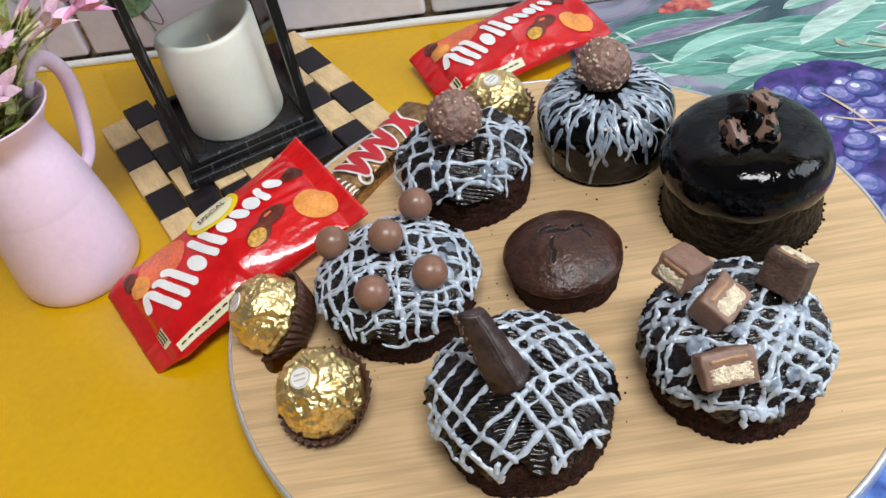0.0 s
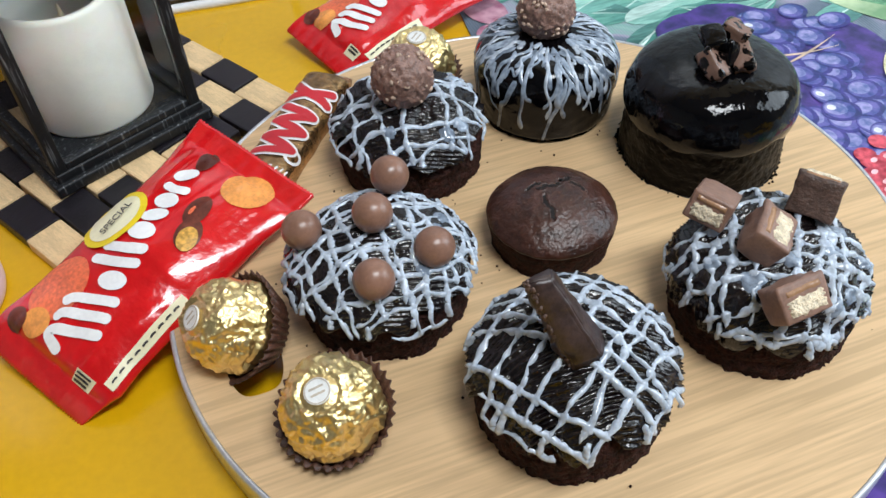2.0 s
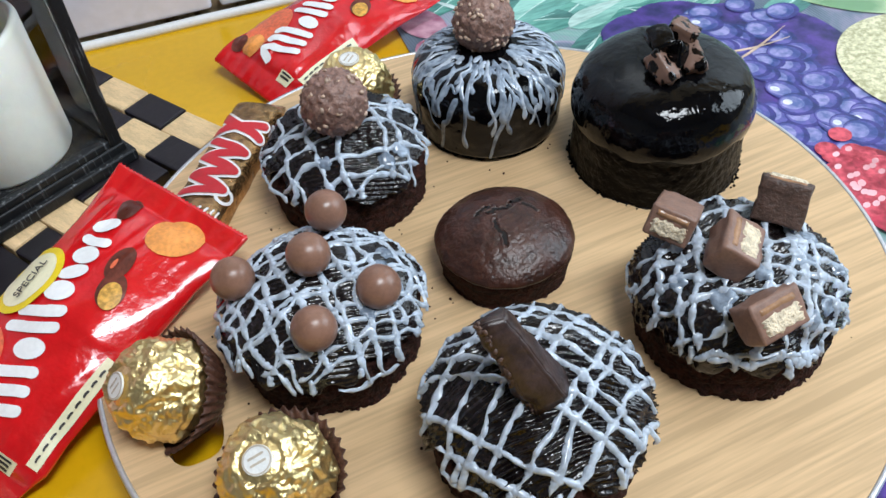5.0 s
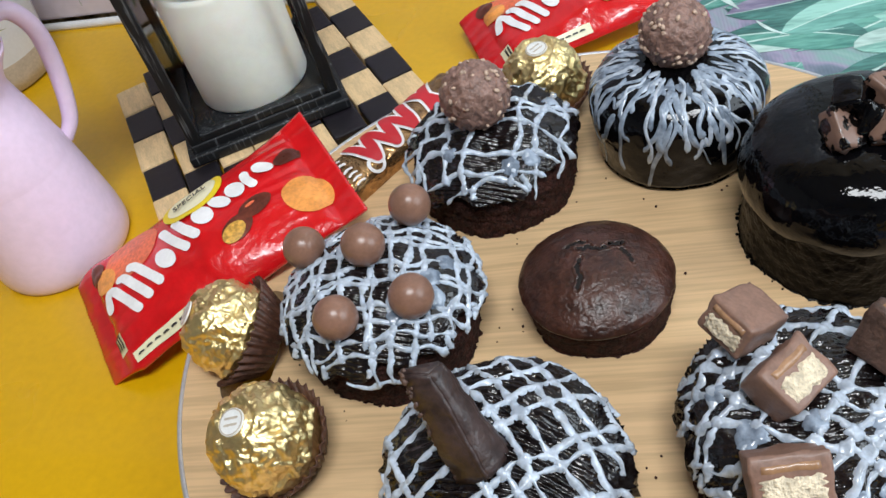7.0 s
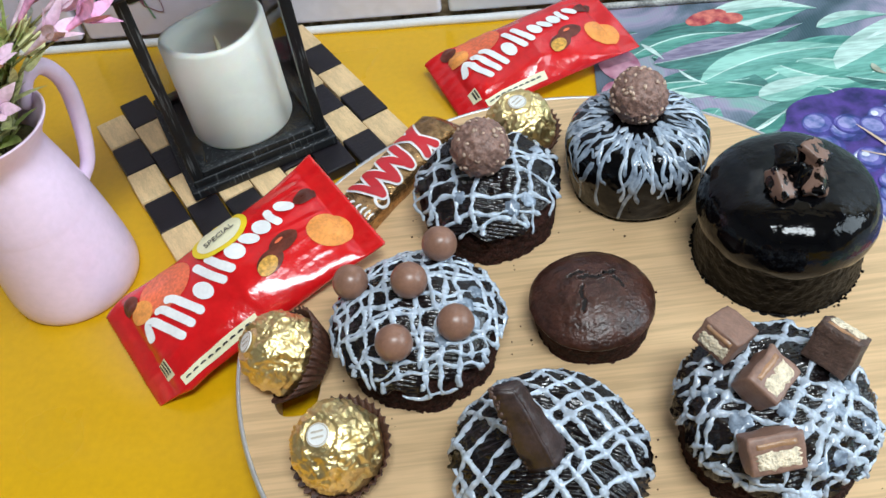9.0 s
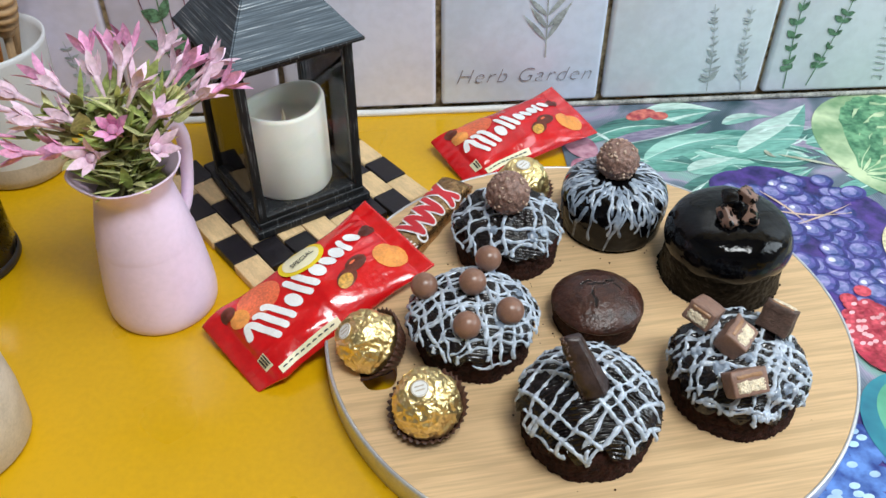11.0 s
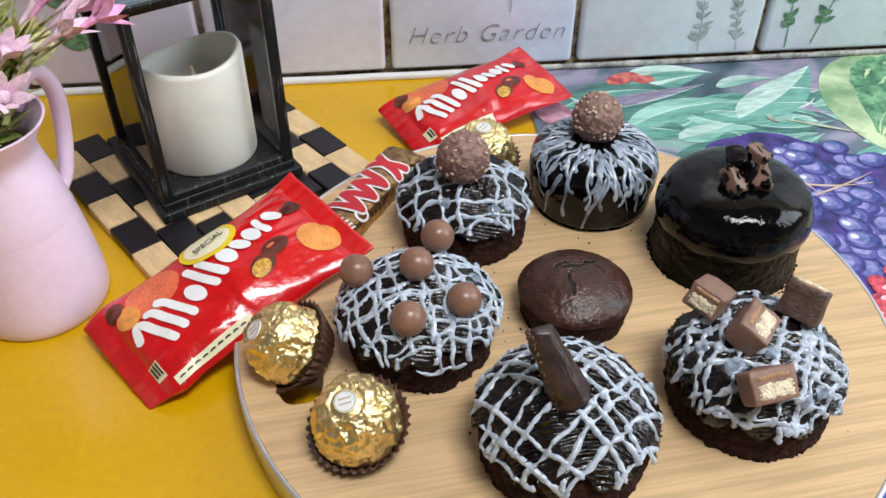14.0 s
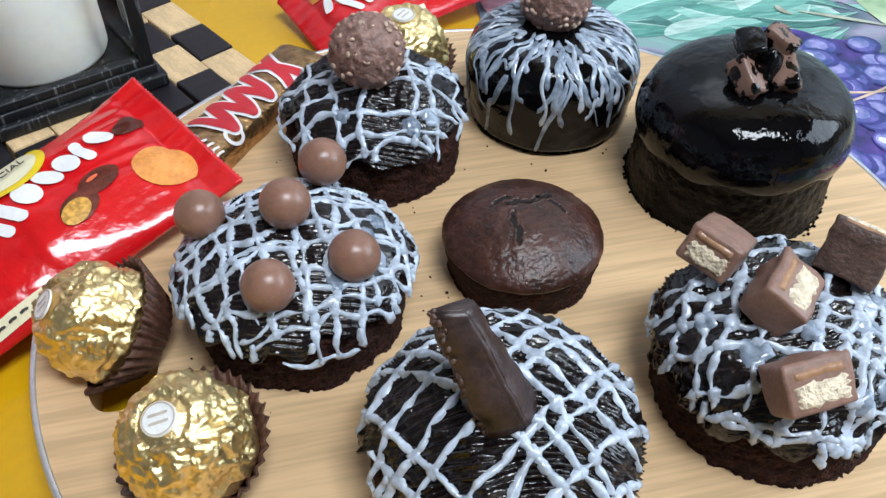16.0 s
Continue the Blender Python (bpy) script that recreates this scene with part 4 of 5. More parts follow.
def crossings(lines_a, lines_b):
    """Where two sets of piped lines come together."""
    out = []
    for a in lines_a:
        pa = np.array(a)
        for b in lines_b:
            pb = np.array(b)
            d = np.hypot(*(pa[:, None] - pb[None]).transpose(2, 0, 1))
            i, j = np.unravel_index(d.argmin(), d.shape)
            if d[i, j] < 0.0009:
                out.append(tuple((pa[i] + pb[j]) / 2))
    return out


def drip(bm, skin, ang, rho0, rho1, width, seed, sway=0.0012, thick=0.001):
    """A run of icing down the side with a heavy end."""
    n = max(8, int((rho1 - rho0) / 0.001))
    pts, ws = [], []
    for i in range(n + 1):
        t = i / n
        rho = rho0 + (rho1 - rho0) * t
        a = ang + sway / max(rho, 0.01) * noise.noise((t * 3, seed, 0))
        pts.append((rho * math.cos(a), rho * math.sin(a)))
        ws.append(width * (0.75 + 0.25 * noise.noise((t * 5, seed, 3)) + 0.75 * math.exp(-((t - 0.93) / 0.07) ** 2)))
    ws[0] *= 0.3
    ws[-1] *= 0.3
    ribbon(bm, skin, pts, ws, thick)


def cake_base(name, x, y, label, turn=0.0):
    return empty(name, pose(x, y, BT, 0, 0, turn), label, "cake", "cakes on the board")


# Cake with a lattice and chocolate balls
balls_cake = cake_base("lattice_cake", 0.0, 0.2975, "dark frosted cake with a white icing lattice under chocolate balls")
sponge([(0.0005, 0.0), (0.030, 0.0), (0.0322, 0.001), (0.0335, 0.010), (0.0342, 0.0175), (0.031, 0.0225), (0.015, 0.025), (0.001, 0.025)], 1.0, balls_cake)
sk = Skin([(0, 0.0385), (0.012, 0.0378), (0.024, 0.0335), (0.0325, 0.0275), (0.0368, 0.0215), (0.0372, 0.0165)], 0.0009, 150, 1.0, 0.0007, sides=0.05)
part("frosting", sk.mesh(100, 220, hang=lambda a: 0.10 + 0.26 * noise.noise((math.cos(a) * 3, math.sin(a) * 3, 1))), M_FROST, balls_cake, "glossy dark chocolate frosting")
sk = sk.coat()
bm = bmesh.new()
one = lattice(bm, sk, 0.10, 0.0058, 0.00088, sk.reach * 0.93, 3, amp=0.0042, jitter=0.3)
two = lattice(bm, sk, 1.66, 0.0064, 0.00100, sk.reach * 0.93, 5, jitter=0.35)
for k, (x, y) in enumerate(crossings(one, two)):
    dab(bm, sk, x, y, 0.0016 + 0.0006 * noise.noise((k * 1.7, 0, 0)), 0.0006, k)
for k in range(15):
    drip(bm, sk, k * 0.4189 + 0.1 + 0.15 * noise.noise((k * 2.3, 4, 0)), sk.reach * 0.82, sk.reach * 0.93 + 0.006 * noise.noise((k * 1.7, 0, 0)), 0.0016, k)
part("icing_lattice", bm, M_WHITE, balls_cake, "piped white icing lines")
for k, (x, y, r) in enumerate(((0.022, -0.006, 0.0042), (0.024, -0.014, 0.0048), (0.018, -0.019, 0.0036), (0.027, 0.002, 0.0034), (0.011, -0.022, 0.003), (-0.024, 0.010, 0.003))):
    bm = bmesh.new()
    dab(bm, sk, x, y, r, 0.0008, k * 3.0, 28)
    part("icing_pool", bm, M_MILKY, balls_cake, "thin milky icing smeared between the lines")

# Cake with a dark chocolate shard
bar_cake = cake_base("lattice_cake", 0.0462, 0.2258, "dark ridged frosted cake with white icing lattice and chocolate shard")
sponge([(0.0005, 0.0), (0.030, 0.0), (0.0328, 0.001), (0.0338, 0.010), (0.0342, 0.019), (0.030, 0.0245), (0.015, 0.027), (0.001, 0.027)], 2.0, bar_cake)
sk = Skin([(0, 0.0470), (0.011, 0.0452), (0.022, 0.0395), (0.0308, 0.0325), (0.0358, 0.0245), (0.0366, 0.0180)], 0.0013, 130, 5.0, 0.0014, sides=0.05, comb=1150.0)
part("frosting", sk.mesh(130, 280, hang=lambda a: 0.10 + 0.26 * noise.noise((math.cos(a) * 3, math.sin(a) * 3, 4))), M_FROST, bar_cake, "combed glossy dark chocolate frosting")
sk = sk.coat()
bm = bmesh.new()
one = lattice(bm, sk, -0.95, 0.0090, 0.00102, sk.reach * 0.93, 13, thick=0.0007, skip=0.05, amp=0.0018, jitter=0.25)
two = lattice(bm, sk, 0.55, 0.0098, 0.00102, sk.reach * 0.93, 15, thick=0.0007, skip=0.10, amp=0.0018, jitter=0.25)
for k, (x, y) in enumerate(crossings(one, two)):
    dab(bm, sk, x, y, 0.0019 + 0.0009 * noise.noise((k * 1.7, 3, 0)), 0.0008, k)
for k in range(13):
    drip(bm, sk, k * 0.4833 + 0.1 + 0.2 * noise.noise((k * 2.3, 8, 0)), sk.reach * 0.78, sk.reach * 0.91 + 0.008 * noise.noise((k * 1.3, 2, 0)), 0.0018, k + 40)
part("icing_lattice", bm, M_WHITE, bar_cake, "piped white icing lines")

# Cake with wafer pieces
wafer_cake = cake_base("lattice_cake", 0.1318, 0.2368, "dark frosted cake with milky icing lattice and wafer bar pieces")
sponge([(0.0005, 0.0), (0.031, 0.0), (0.0338, 0.001), (0.0338, 0.009), (0.0340, 0.015), (0.030, 0.0195), (0.015, 0.022), (0.001, 0.022)], 3.0, wafer_cake)
sk = Skin([(0, 0.0420), (0.012, 0.0412), (0.024, 0.0375), (0.0314, 0.0315), (0.0360, 0.0225), (0.0366, 0.0145)], 0.0020, 130, 9.0, 0.0009, sides=0.05)
part("frosting", sk.mesh(110, 240, hang=lambda a: 0.08 + 0.26 * noise.noise((math.cos(a) * 3, math.sin(a) * 3, 8))), M_FROST, wafer_cake, "wet glossy dark chocolate frosting")
sk = sk.coat()
bm = bmesh.new()
one = lattice(bm, sk, -0.45, 0.0084, 0.0011, sk.reach * 0.93, 23, skip=0.05, amp=0.0036)
two = lattice(bm, sk, 0.95, 0.0090, 0.0011, sk.reach * 0.93, 25, skip=0.05, amp=0.0036)
for k, (x, y) in enumerate(crossings(one, two)):
    dab(bm, sk, x, y, 0.0022 + 0.0010 * noise.noise((k * 1.7, 5, 0)), 0.0007, k)
for k in range(14):
    drip(bm, sk, k * 0.4488 + 0.2 * noise.noise((k * 2.3, 12, 0)), sk.reach * 0.80, sk.reach * 0.93 + 0.007 * noise.noise((k * 1.9, 5, 0)), 0.0019, k + 80)
part("icing_lattice", bm, M_WHITE, wafer_cake, "runny milky icing lines")
for k, (x, y, r) in enumerate(((-0.020, -0.013, 0.0050), (-0.012, -0.022, 0.0048), (0.003, -0.033, 0.0046), (0.012, -0.030, 0.0040), (0.014, -0.013, 0.0044), (0.022, -0.005, 0.0036), (-0.028, 0.002, 0.0036), (-0.004, -0.012, 0.0034), (0.026, -0.018, 0.0036))):
    bm = bmesh.new()
    dab(bm, sk, x, y, r * 0.9, 0.0006, k * 3.0, 28)
    part("icing_pool", bm, M_MILKY, wafer_cake, "thin milky icing pooled between the lines")

# Cake with a nut ball on a sparse lattice
nut_cake = cake_base("lattice_cake", 0.0378, 0.3725, "dark frosted cake with thin icing lattice and nut ball")
sponge([(0.0005, 0.0), (0.029, 0.0), (0.0318, 0.001), (0.0325, 0.010), (0.0330, 0.0175), (0.029, 0.0215), (0.015, 0.024), (0.001, 0.024)], 4.0, nut_cake)
sk = Skin([(0, 0.0368), (0.011, 0.0362), (0.022, 0.0328), (0.0305, 0.0280), (0.0350, 0.0225), (0.0358, 0.0165)], 0.0022, 110, 13.0, 0.0009, sides=0.09)
part("frosting", sk.mesh(100, 220, hang=lambda a: 0.10 + 0.42 * noise.noise((math.cos(a) * 2, math.sin(a) * 2, 12))), M_FROST, nut_cake, "smeared glossy dark chocolate frosting")
sk = sk.coat()
bm = bmesh.new()
one = lattice(bm, sk, -0.05, 0.0098, 0.00085, sk.reach * 0.93, 33, skip=0.05)
two = lattice(bm, sk, 1.45, 0.0106, 0.00095, sk.reach * 0.93, 35, skip=0.05)
for k, (x, y) in enumerate(crossings(one, two)):
    dab(bm, sk, x, y, 0.0017 + 0.0007 * noise.noise((k * 1.7, 7, 0)), 0.0008, k)
for k in range(9):
    drip(bm, sk, k * 0.698 + 0.3 + 0.3 * noise.noise((k * 2.3, 16, 0)), sk.reach * 0.72, sk.reach * 0.88 + 0.008 * noise.noise((k * 1.3, 7, 0)), 0.0017, k + 120)
part("icing_lattice", bm, M_WHITE, nut_cake, "piped white icing lines")
for k, (x, y, r) in enumerate(((0.010, -0.026, 0.0040), (0.018, -0.022, 0.0036), (-0.014, -0.018, 0.0032), (0.026, 0.010, 0.0036))):
    bm = bmesh.new()
    dab(bm, sk, x, y, r, 0.0008, k * 3.0, 28)
    part("icing_pool", bm, M_MILKY, nut_cake, "thin milky icing smear")

# Tall glazed cake with white runs
run_cake = cake_base("glazed_cake", 0.1120, 0.3865, "black glazed cake with poured white icing runs and nut ball")
sponge([(0.0005, 0.0), (0.028, 0.0), (0.0298, 0.001), (0.0300, 0.010), (0.0300, 0.018), (0.027, 0.026), (0.001, 0.029)], 5.0, run_cake, M_GLAZESIDE)
sk = Skin([(0, 0.0400), (0.014, 0.0400), (0.025, 0.0380), (0.0320, 0.0330), (0.0345, 0.0260), (0.0338, 0.0140), (0.0325, 0.0030)], 0.0006, 90, 17.0, sides=0.03)
part("glaze", sk.mesh(64), M_GLAZE, run_cake, "shiny black chocolate glaze")
rnd = random.Random(6)
for k in range(40):
    bm = bmesh.new()
    a = k * 2 * math.pi / 40 + rnd.uniform(-0.08, 0.08)
    drip(bm, sk, a, rnd.uniform(0.010, 0.022), sk.reach * rnd.choice((0.48, 0.55, 0.62, 0.70, 0.80, 0.92)), rnd.uniform(0.0008, 0.0021), k + 200, 0.004, 0.0004)
    part("icing_run", bm, M_MILKY if k % 3 else M_WHITE, run_cake, "white icing running down the side")
for k in range(112):
    bm = bmesh.new()
    a, rad, span = rnd.uniform(0, 6.28), rnd.uniform(0.009, 0.034), rnd.choice((-1, 1)) * rnd.uniform(0.05, 0.4)
    grow = rnd.uniform(0.3, 1.1)
    pts = [(q * math.cos(a + span * t), q * math.sin(a + span * t)) for t, q in ((t, rad * (1 + grow * t + 0.25 * noise.noise((t * 2.5, k, 0)))) for t in np.linspace(0, 1, 18))]
    w = rnd.uniform(0.0006, 0.0022)
    ribbon(bm, sk, pts, [min(w * (1 + 0.8 * noise.noise((i * 0.4, k, 4))), q) for i, q in enumerate(round_ends(pts, w))], 0.0002 + 0.00002 * (k % 7))
    part("icing_swirl", bm, M_MILKY if k % 4 else M_WHITE, run_cake, "white icing swirl on the glaze")

# Tall mirror-glazed cake
mirror_cake = cake_base("glazed_cake", 0.1642, 0.3285, "tall black mirror-glazed cake topped with chocolate chunks")
sponge([(0.0005, 0.0), (0.035, 0.0), (0.0368, 0.001), (0.0362, 0.010), (0.0357, 0.022), (0.0350, 0.029), (0.015, 0.034), (0.001, 0.034)], 6.0, mirror_cake, M_GLAZESIDE, 0.0005)
sk = Skin([(0, 0.0505), (0.014, 0.0500), (0.026, 0.0470), (0.0330, 0.0425), (0.0365, 0.0360), (0.0377, 0.0300), (0.0371, 0.0250), (0.0361, 0.0225)], 0.0004, 60, 23.0, sides=0.02)
part("glaze", sk.mesh(60, 96, hang=lambda a: 0.03 + 0.10 * noise.noise((math.cos(a) * 2.5, math.sin(a) * 2.5, 25))), M_GLAZE, mirror_cake, "smooth black mirror glaze")
bm = bmesh.new()
rnd = random.Random(8)
for k in range(90):
    a, r = rnd.uniform(0, 6.28), 0.0364 + abs(rnd.gauss(0, 0.0009))
    s = rnd.uniform(0.0003, 0.0009)
    bmesh.ops.create_icosphere(bm, subdivisions=1, radius=s, matrix=pose(r * math.cos(a), r * math.sin(a), s * 0.6))
part("crumb_foot", bm, M_GLAZESIDE, mirror_cake, "glazed crumbs round the foot")

# Plain muffin
muffin = cake_base("chocolate_muffin", 0.0752, 0.3015, "plain domed chocolate muffin with a cracked top")
sponge([(0.0005, 0.0), (0.0222, 0.0), (0.0236, 0.0008), (0.0248, 0.007), (0.0259, 0.0125), (0.0245, 0.0145), (0.015, 0.0160), (0.001, 0.0160)], 7.0, muffin, None, 0.0005)
sk = Skin([(0, 0.0262), (0.009, 0.0255), (0.017, 0.0228), (0.0238, 0.0185), (0.0266, 0.0155), (0.0264, 0.0142)], 0.0003, 220, 31.0, sides=0.02)
CRACKS = [[(0.009, 0.003), (0.0115, 0.0015), (0.013, -0.002)], [(-0.004, 0.0), (-0.0055, -0.004), (-0.0045, -0.008), (-0.006, -0.0125)], [(-0.005, 0.004), (-0.001, 0.005), (0.002, 0.0035), (0.005, 0.0042)], [(0.005, 0.006), (0.008, 0.0055), (0.011, 0.0068)], [(-0.009, 0.006), (-0.005, 0.0075), (-0.002, 0.0072)]]
crack_lines = [[(p[0] + 0.0011 * noise.noise((i * 0.8, c[0][0] * 500, 3)), p[1] + 0.0011 * noise.noise((i * 0.8, c[0][0] * 500, 9))) for i, p in enumerate(spline(c, 8))] for c in CRACKS]
bm = sk.mesh(100, 240)
for v in bm.verts:
    x, y = v.co.x, v.co.y
    d = min(math.hypot(x - a, y - b) for line in crack_lines for a, b in line)
    if d < 0.0007:
        v.co.z -= 0.0006 * (1 - d / 0.0007)
    elif d < 0.0016:
        v.co.z += 0.00022 * math.sin(math.pi * (d - 0.0007) / 0.0009)
part("crust", bm, M_MUFFIN, muffin, "smooth brown baked crust")
# flat dark strips over the dents paint the shade of the open cracks
bm = bmesh.new()
for line in crack_lines:
    ribbon(bm, lambda u, v: (Vector((u, v, sk(u * 1.0, v * 1.0)[0].z - 0.0001)), Vector((0, 0, 1))), line, [0.00075 + 0.0012 * noise.noise((i * 0.9, line[0][0] * 900, 1)) * math.sin(math.pi * (i + 0.5) / len(line)) if 0 < i < len(line) - 1 else 0.00003 for i in range(len(line))], 0.0001, True)
part("crack_shade", bm, M_CRACKSHADE, muffin, "dark shade strips along open cracks in the crust")

# ---- toppings ----


def ball(x, y, z):
    bm = bmesh.new()
    bmesh.ops.create_icosphere(bm, subdivisions=4, radius=0.0076)
    for v in bm.verts:
        v.co *= 1 + 0.012 * noise.noise(v.co * 160 + Vector((x * 900, 0, 0)))
    ob = part("chocolate_ball", bm, M_MILKCHOC)
    ob.matrix_world = pose(x, y, z, x * 9000, y * 7000, 0)
    return tagged(ob, "smooth round milk chocolate ball on icing", "chocolate", "chocolate balls on the cake")


for x, y, z in ((0.0, 0.300, 0.0615), (-0.008, 0.275, 0.0545), (0.017, 0.281, 0.0550), (-0.0255, 0.309, 0.0540), (0.0133, 0.321, 0.0580)):
    ball(x, y, z)


def nut_ball(x, y, z, r, seed, label):
    ob = empty("nut_ball", pose(x, y, z, seed * 40, 0, seed * 70), label, "chocolate", "unwrapped nut balls")
    bm = bmesh.new()
    bmesh.ops.create_icosphere(bm, subdivisions=5, radius=r)
    for v in bm.verts:
        n1 = noise.noise(v.co * 420 + Vector((seed, 0, 0)))
        n2 = noise.noise(v.co * 850 + Vector((0, seed, 0)))
        v.co *= 1 + 0.12 * max(-0.15, n1) + 0.09 * max(-0.05, n2)
    part("shell", bm, M_NUT, ob, "bumpy milk chocolate shell")
    bm = bmesh.new()
    rr = random.Random(seed)
    for k in range(70):
        d = Vector((rr.gauss(0, 1), rr.gauss(0, 1), rr.gauss(0, 1))).normalized()
        s = rr.uniform(0.0006, 0.0013)
        m = Matrix.Translation(d * r * 1.03) @ d.to_track_quat("Z", "Y").to_matrix().to_4x4() @ Matrix.Rotation(rr.uniform(0, 6), 4, "Z") @ Matrix.Diagonal((s * 1.3, s * 0.8, s * 0.7, 1))
        bmesh.ops.create_icosphere(bm, subdivisions=1, radius=1, matrix=m)
    tagged(part("nut_crumble", bm, M_NUTBIT, ob, "pale chopped nut pieces"), kind="stuff")


nut_ball(0.0360, 0.3700, 0.0650, 0.0130, 1, "unwrapped hazelnut chocolate ball on latticed cake")
nut_ball(0.1125, 0.3900, 0.0665, 0.0130, 2, "unwrapped hazelnut chocolate ball on white streaked cake")


def shard():
    """A broken bar of dark chocolate stuck into the frosting."""
    bm = bmesh.new()
    rows = []
    n = 9
    for i in range(n + 1):
        t = i / n
        y = 0.035 * t
        w0, w1 = -0.0074 + 0.0016 * noise.noise((t * 6, 0, 0)) + 0.0008 * t, 0.0092 - 0.0050 * t + 0.001 * noise.noise((t * 4, 3, 0))
        h = 0.0098 - 0.0044 * t
        slant = lambda x: y - (0.28 * (x + 0.009) + 0.0015 * noise.noise((x * 400, 2, 1))) * t * t
        rows.append([bm.verts.new((x, slant(x), z)) for x, z in ((w0, 0), (w1, 0), (w1 - 0.0003, h * 0.32), (0.0022 - 0.001 * t, h), (0.0006 - 0.001 * t, h), (w0 + 0.0003, h * 0.62))])
    for a, b in zip(rows, rows[1:]):
        for k in range(6):
            bm.faces.new((a[k], a[(k + 1) % 6], b[(k + 1) % 6], b[k]))
    bm.faces.new(rows[0][::-1])
    bm.faces.new(rows[-1])
    bmesh.ops.recalc_face_normals(bm, faces=bm.faces[:])
    bmesh.ops.bevel(bm, geom=[e for e in bm.edges if e.calc_face_angle(0) > 0.4], offset=0.0005, segments=2, affect="EDGES")
    bmesh.ops.subdivide_edges(bm, edges=bm.edges[:], cuts=1, use_grid_fill=True)
    for v in bm.verts:
        v.co += Vector((noise.noise(v.co * 300), noise.noise(v.co * 300 + Vector((5, 0, 0))), noise.noise(v.co * 300 + Vector((0, 5, 0))))) * 0.0006
    ob = empty("chocolate_shard", Matrix(), "broken dark chocolate stick stuck in the frosting", "chocolate")
    part("slab", bm, M_DARKCHOC, ob)
    bm = bmesh.new()
    rr = random.Random(14)
    for k in range(90):
        t = rr.random()
        s = rr.uniform(0.0003, 0.0009)
        m = pose(-0.0067 + 0.0008 * t + rr.gauss(0, 0.0003), 0.034 * t, 0.0030 + rr.gauss(0, 0.0009), rr.uniform(0, 90), rr.uniform(0, 90), 0) @ Matrix.Diagonal((s, s * 1.6, s, 1))
        bmesh.ops.create_icosphere(bm, subdivisions=1, radius=1, matrix=m)
    tagged(part("broken_edge", bm, M_DARKWAFER, ob, "paler crumbly broken edge"), kind="stuff")
    return ob


shard_ob = shard()
shard_low, shard_top = Vector((0.0430, 0.2180, 0.0580)), Vector((0.0320, 0.2330, 0.0895))
ydir = (shard_top - shard_low).normalized()
zdir = (Vector((0.05, -0.5, 0.5)) - ydir * ydir.dot(Vector((0.05, -0.5, 0.5)))).normalized()
xdir = ydir.cross(zdir)
shard_ob.matrix_world = Matrix(((xdir.x, ydir.x, zdir.x, shard_low.x), (xdir.y, ydir.y, zdir.y, shard_low.y), (xdir.z, ydir.z, zdir.z, shard_low.z), (0, 0, 0, 1)))


def wafer_piece(m, seed, lx=0.0175, ly=0.014, lz=0.0105, coat=None, label="cut piece of chocolate wafer bar with biscuit core"):
    """A cut piece of a caramel wafer bar: the cut face looks along -y."""
    ob = empty("wafer_piece", m @ Matrix.Translation((0, 0, -lz / 2)), label, "chocolate", "wafer pieces on the cake")
    bm = box(lx, ly, lz, 0.0010, seg=2)
    bmesh.ops.subdivide_edges(bm, edges=[e for e in bm.edges if e.calc_length() > 0.004], cuts=3, use_grid_fill=True)
    for v in bm.verts:
        k = noise.noise(v.co * 260 + Vector((seed, 0, 0)))
        v.co += v.co.normalized() * 0.0013 * k
        if v.co.z > lz * 0.9:
            v.co.z += 0.0004 * math.sin(v.co.y * 1400 + seed)
    part("coating", bm, coat or M_MILKCUT, ob)
    bm = bmesh.new()
    front = plane_surface(pose(0, -ly / 2 - 0.0001, lz / 2, 90, 0, 0))
    rows = 9
    grid = [[None] * 15 for _ in range(rows)]
    for j in range(rows):
        for i in range(15):
            u, v = (i / 14 - 0.5) * lx * 0.84 * (0.92 + 0.16 * noise.noise((j * 0.9, seed, 2))), (j / (rows - 1) - 0.5) * lz * 0.52 * (0.9 + 0.35 * noise.noise((i * 0.5, seed, 6))) - lz * 0.13
            p, nm = front(u + 0.0004 * noise.noise((i * 0.8, j * 0.8, seed)), v + 0.0004 * noise.noise((i * 0.8, j * 0.8, seed + 4)))
            rim = 1 if 0 < i < 14 and 0 < j < rows - 1 else -0.5
            grid[j][i] = bm.verts.new(p + nm * (0.0005 * rim + 0.0006 * abs(noise.noise((i * 0.9, j * 0.9, seed + 8)))))
    for j in range(rows - 1):
        for i in range(14):
            bm.faces.new((grid[j][i], grid[j][i + 1], grid[j + 1][i + 1], grid[j + 1][i]))
    part("biscuit", bm, M_BISCUIT, ob, "pale crumbly biscuit core")
    bm = bmesh.new()
    ribbon(bm, front, [(u, lz * 0.26 + 0.0004 * noise.noise((u * 300, seed, 0))) for u in np.linspace(-lx * 0.36, lx * 0.36, 12)], lz * 0.10, 0.0004)
    part("caramel", bm, M_CARAMEL, ob, "shiny caramel layer")
    return ob


wafer_piece(pose(0.1186, 0.2105, 0.0580, -48, 0, 5), 1, 0.0190, 0.0105, 0.0128)
wafer_piece(pose(0.1230, 0.2348, 0.0632, -62, 0, 44), 2, 0.0172, 0.0125, 0.0135)
wafer_piece(pose(0.1155, 0.2560, 0.0615, -24, 8, -54), 3, 0.0150, 0.0160, 0.0115)
wafer_piece(pose(0.1515, 0.2450, 0.0625, -58, 0, 128), 4, 0.0165, 0.0150, 0.0115, M_DARKWAFER, "upright piece of chocolate wafer bar with biscuit core")


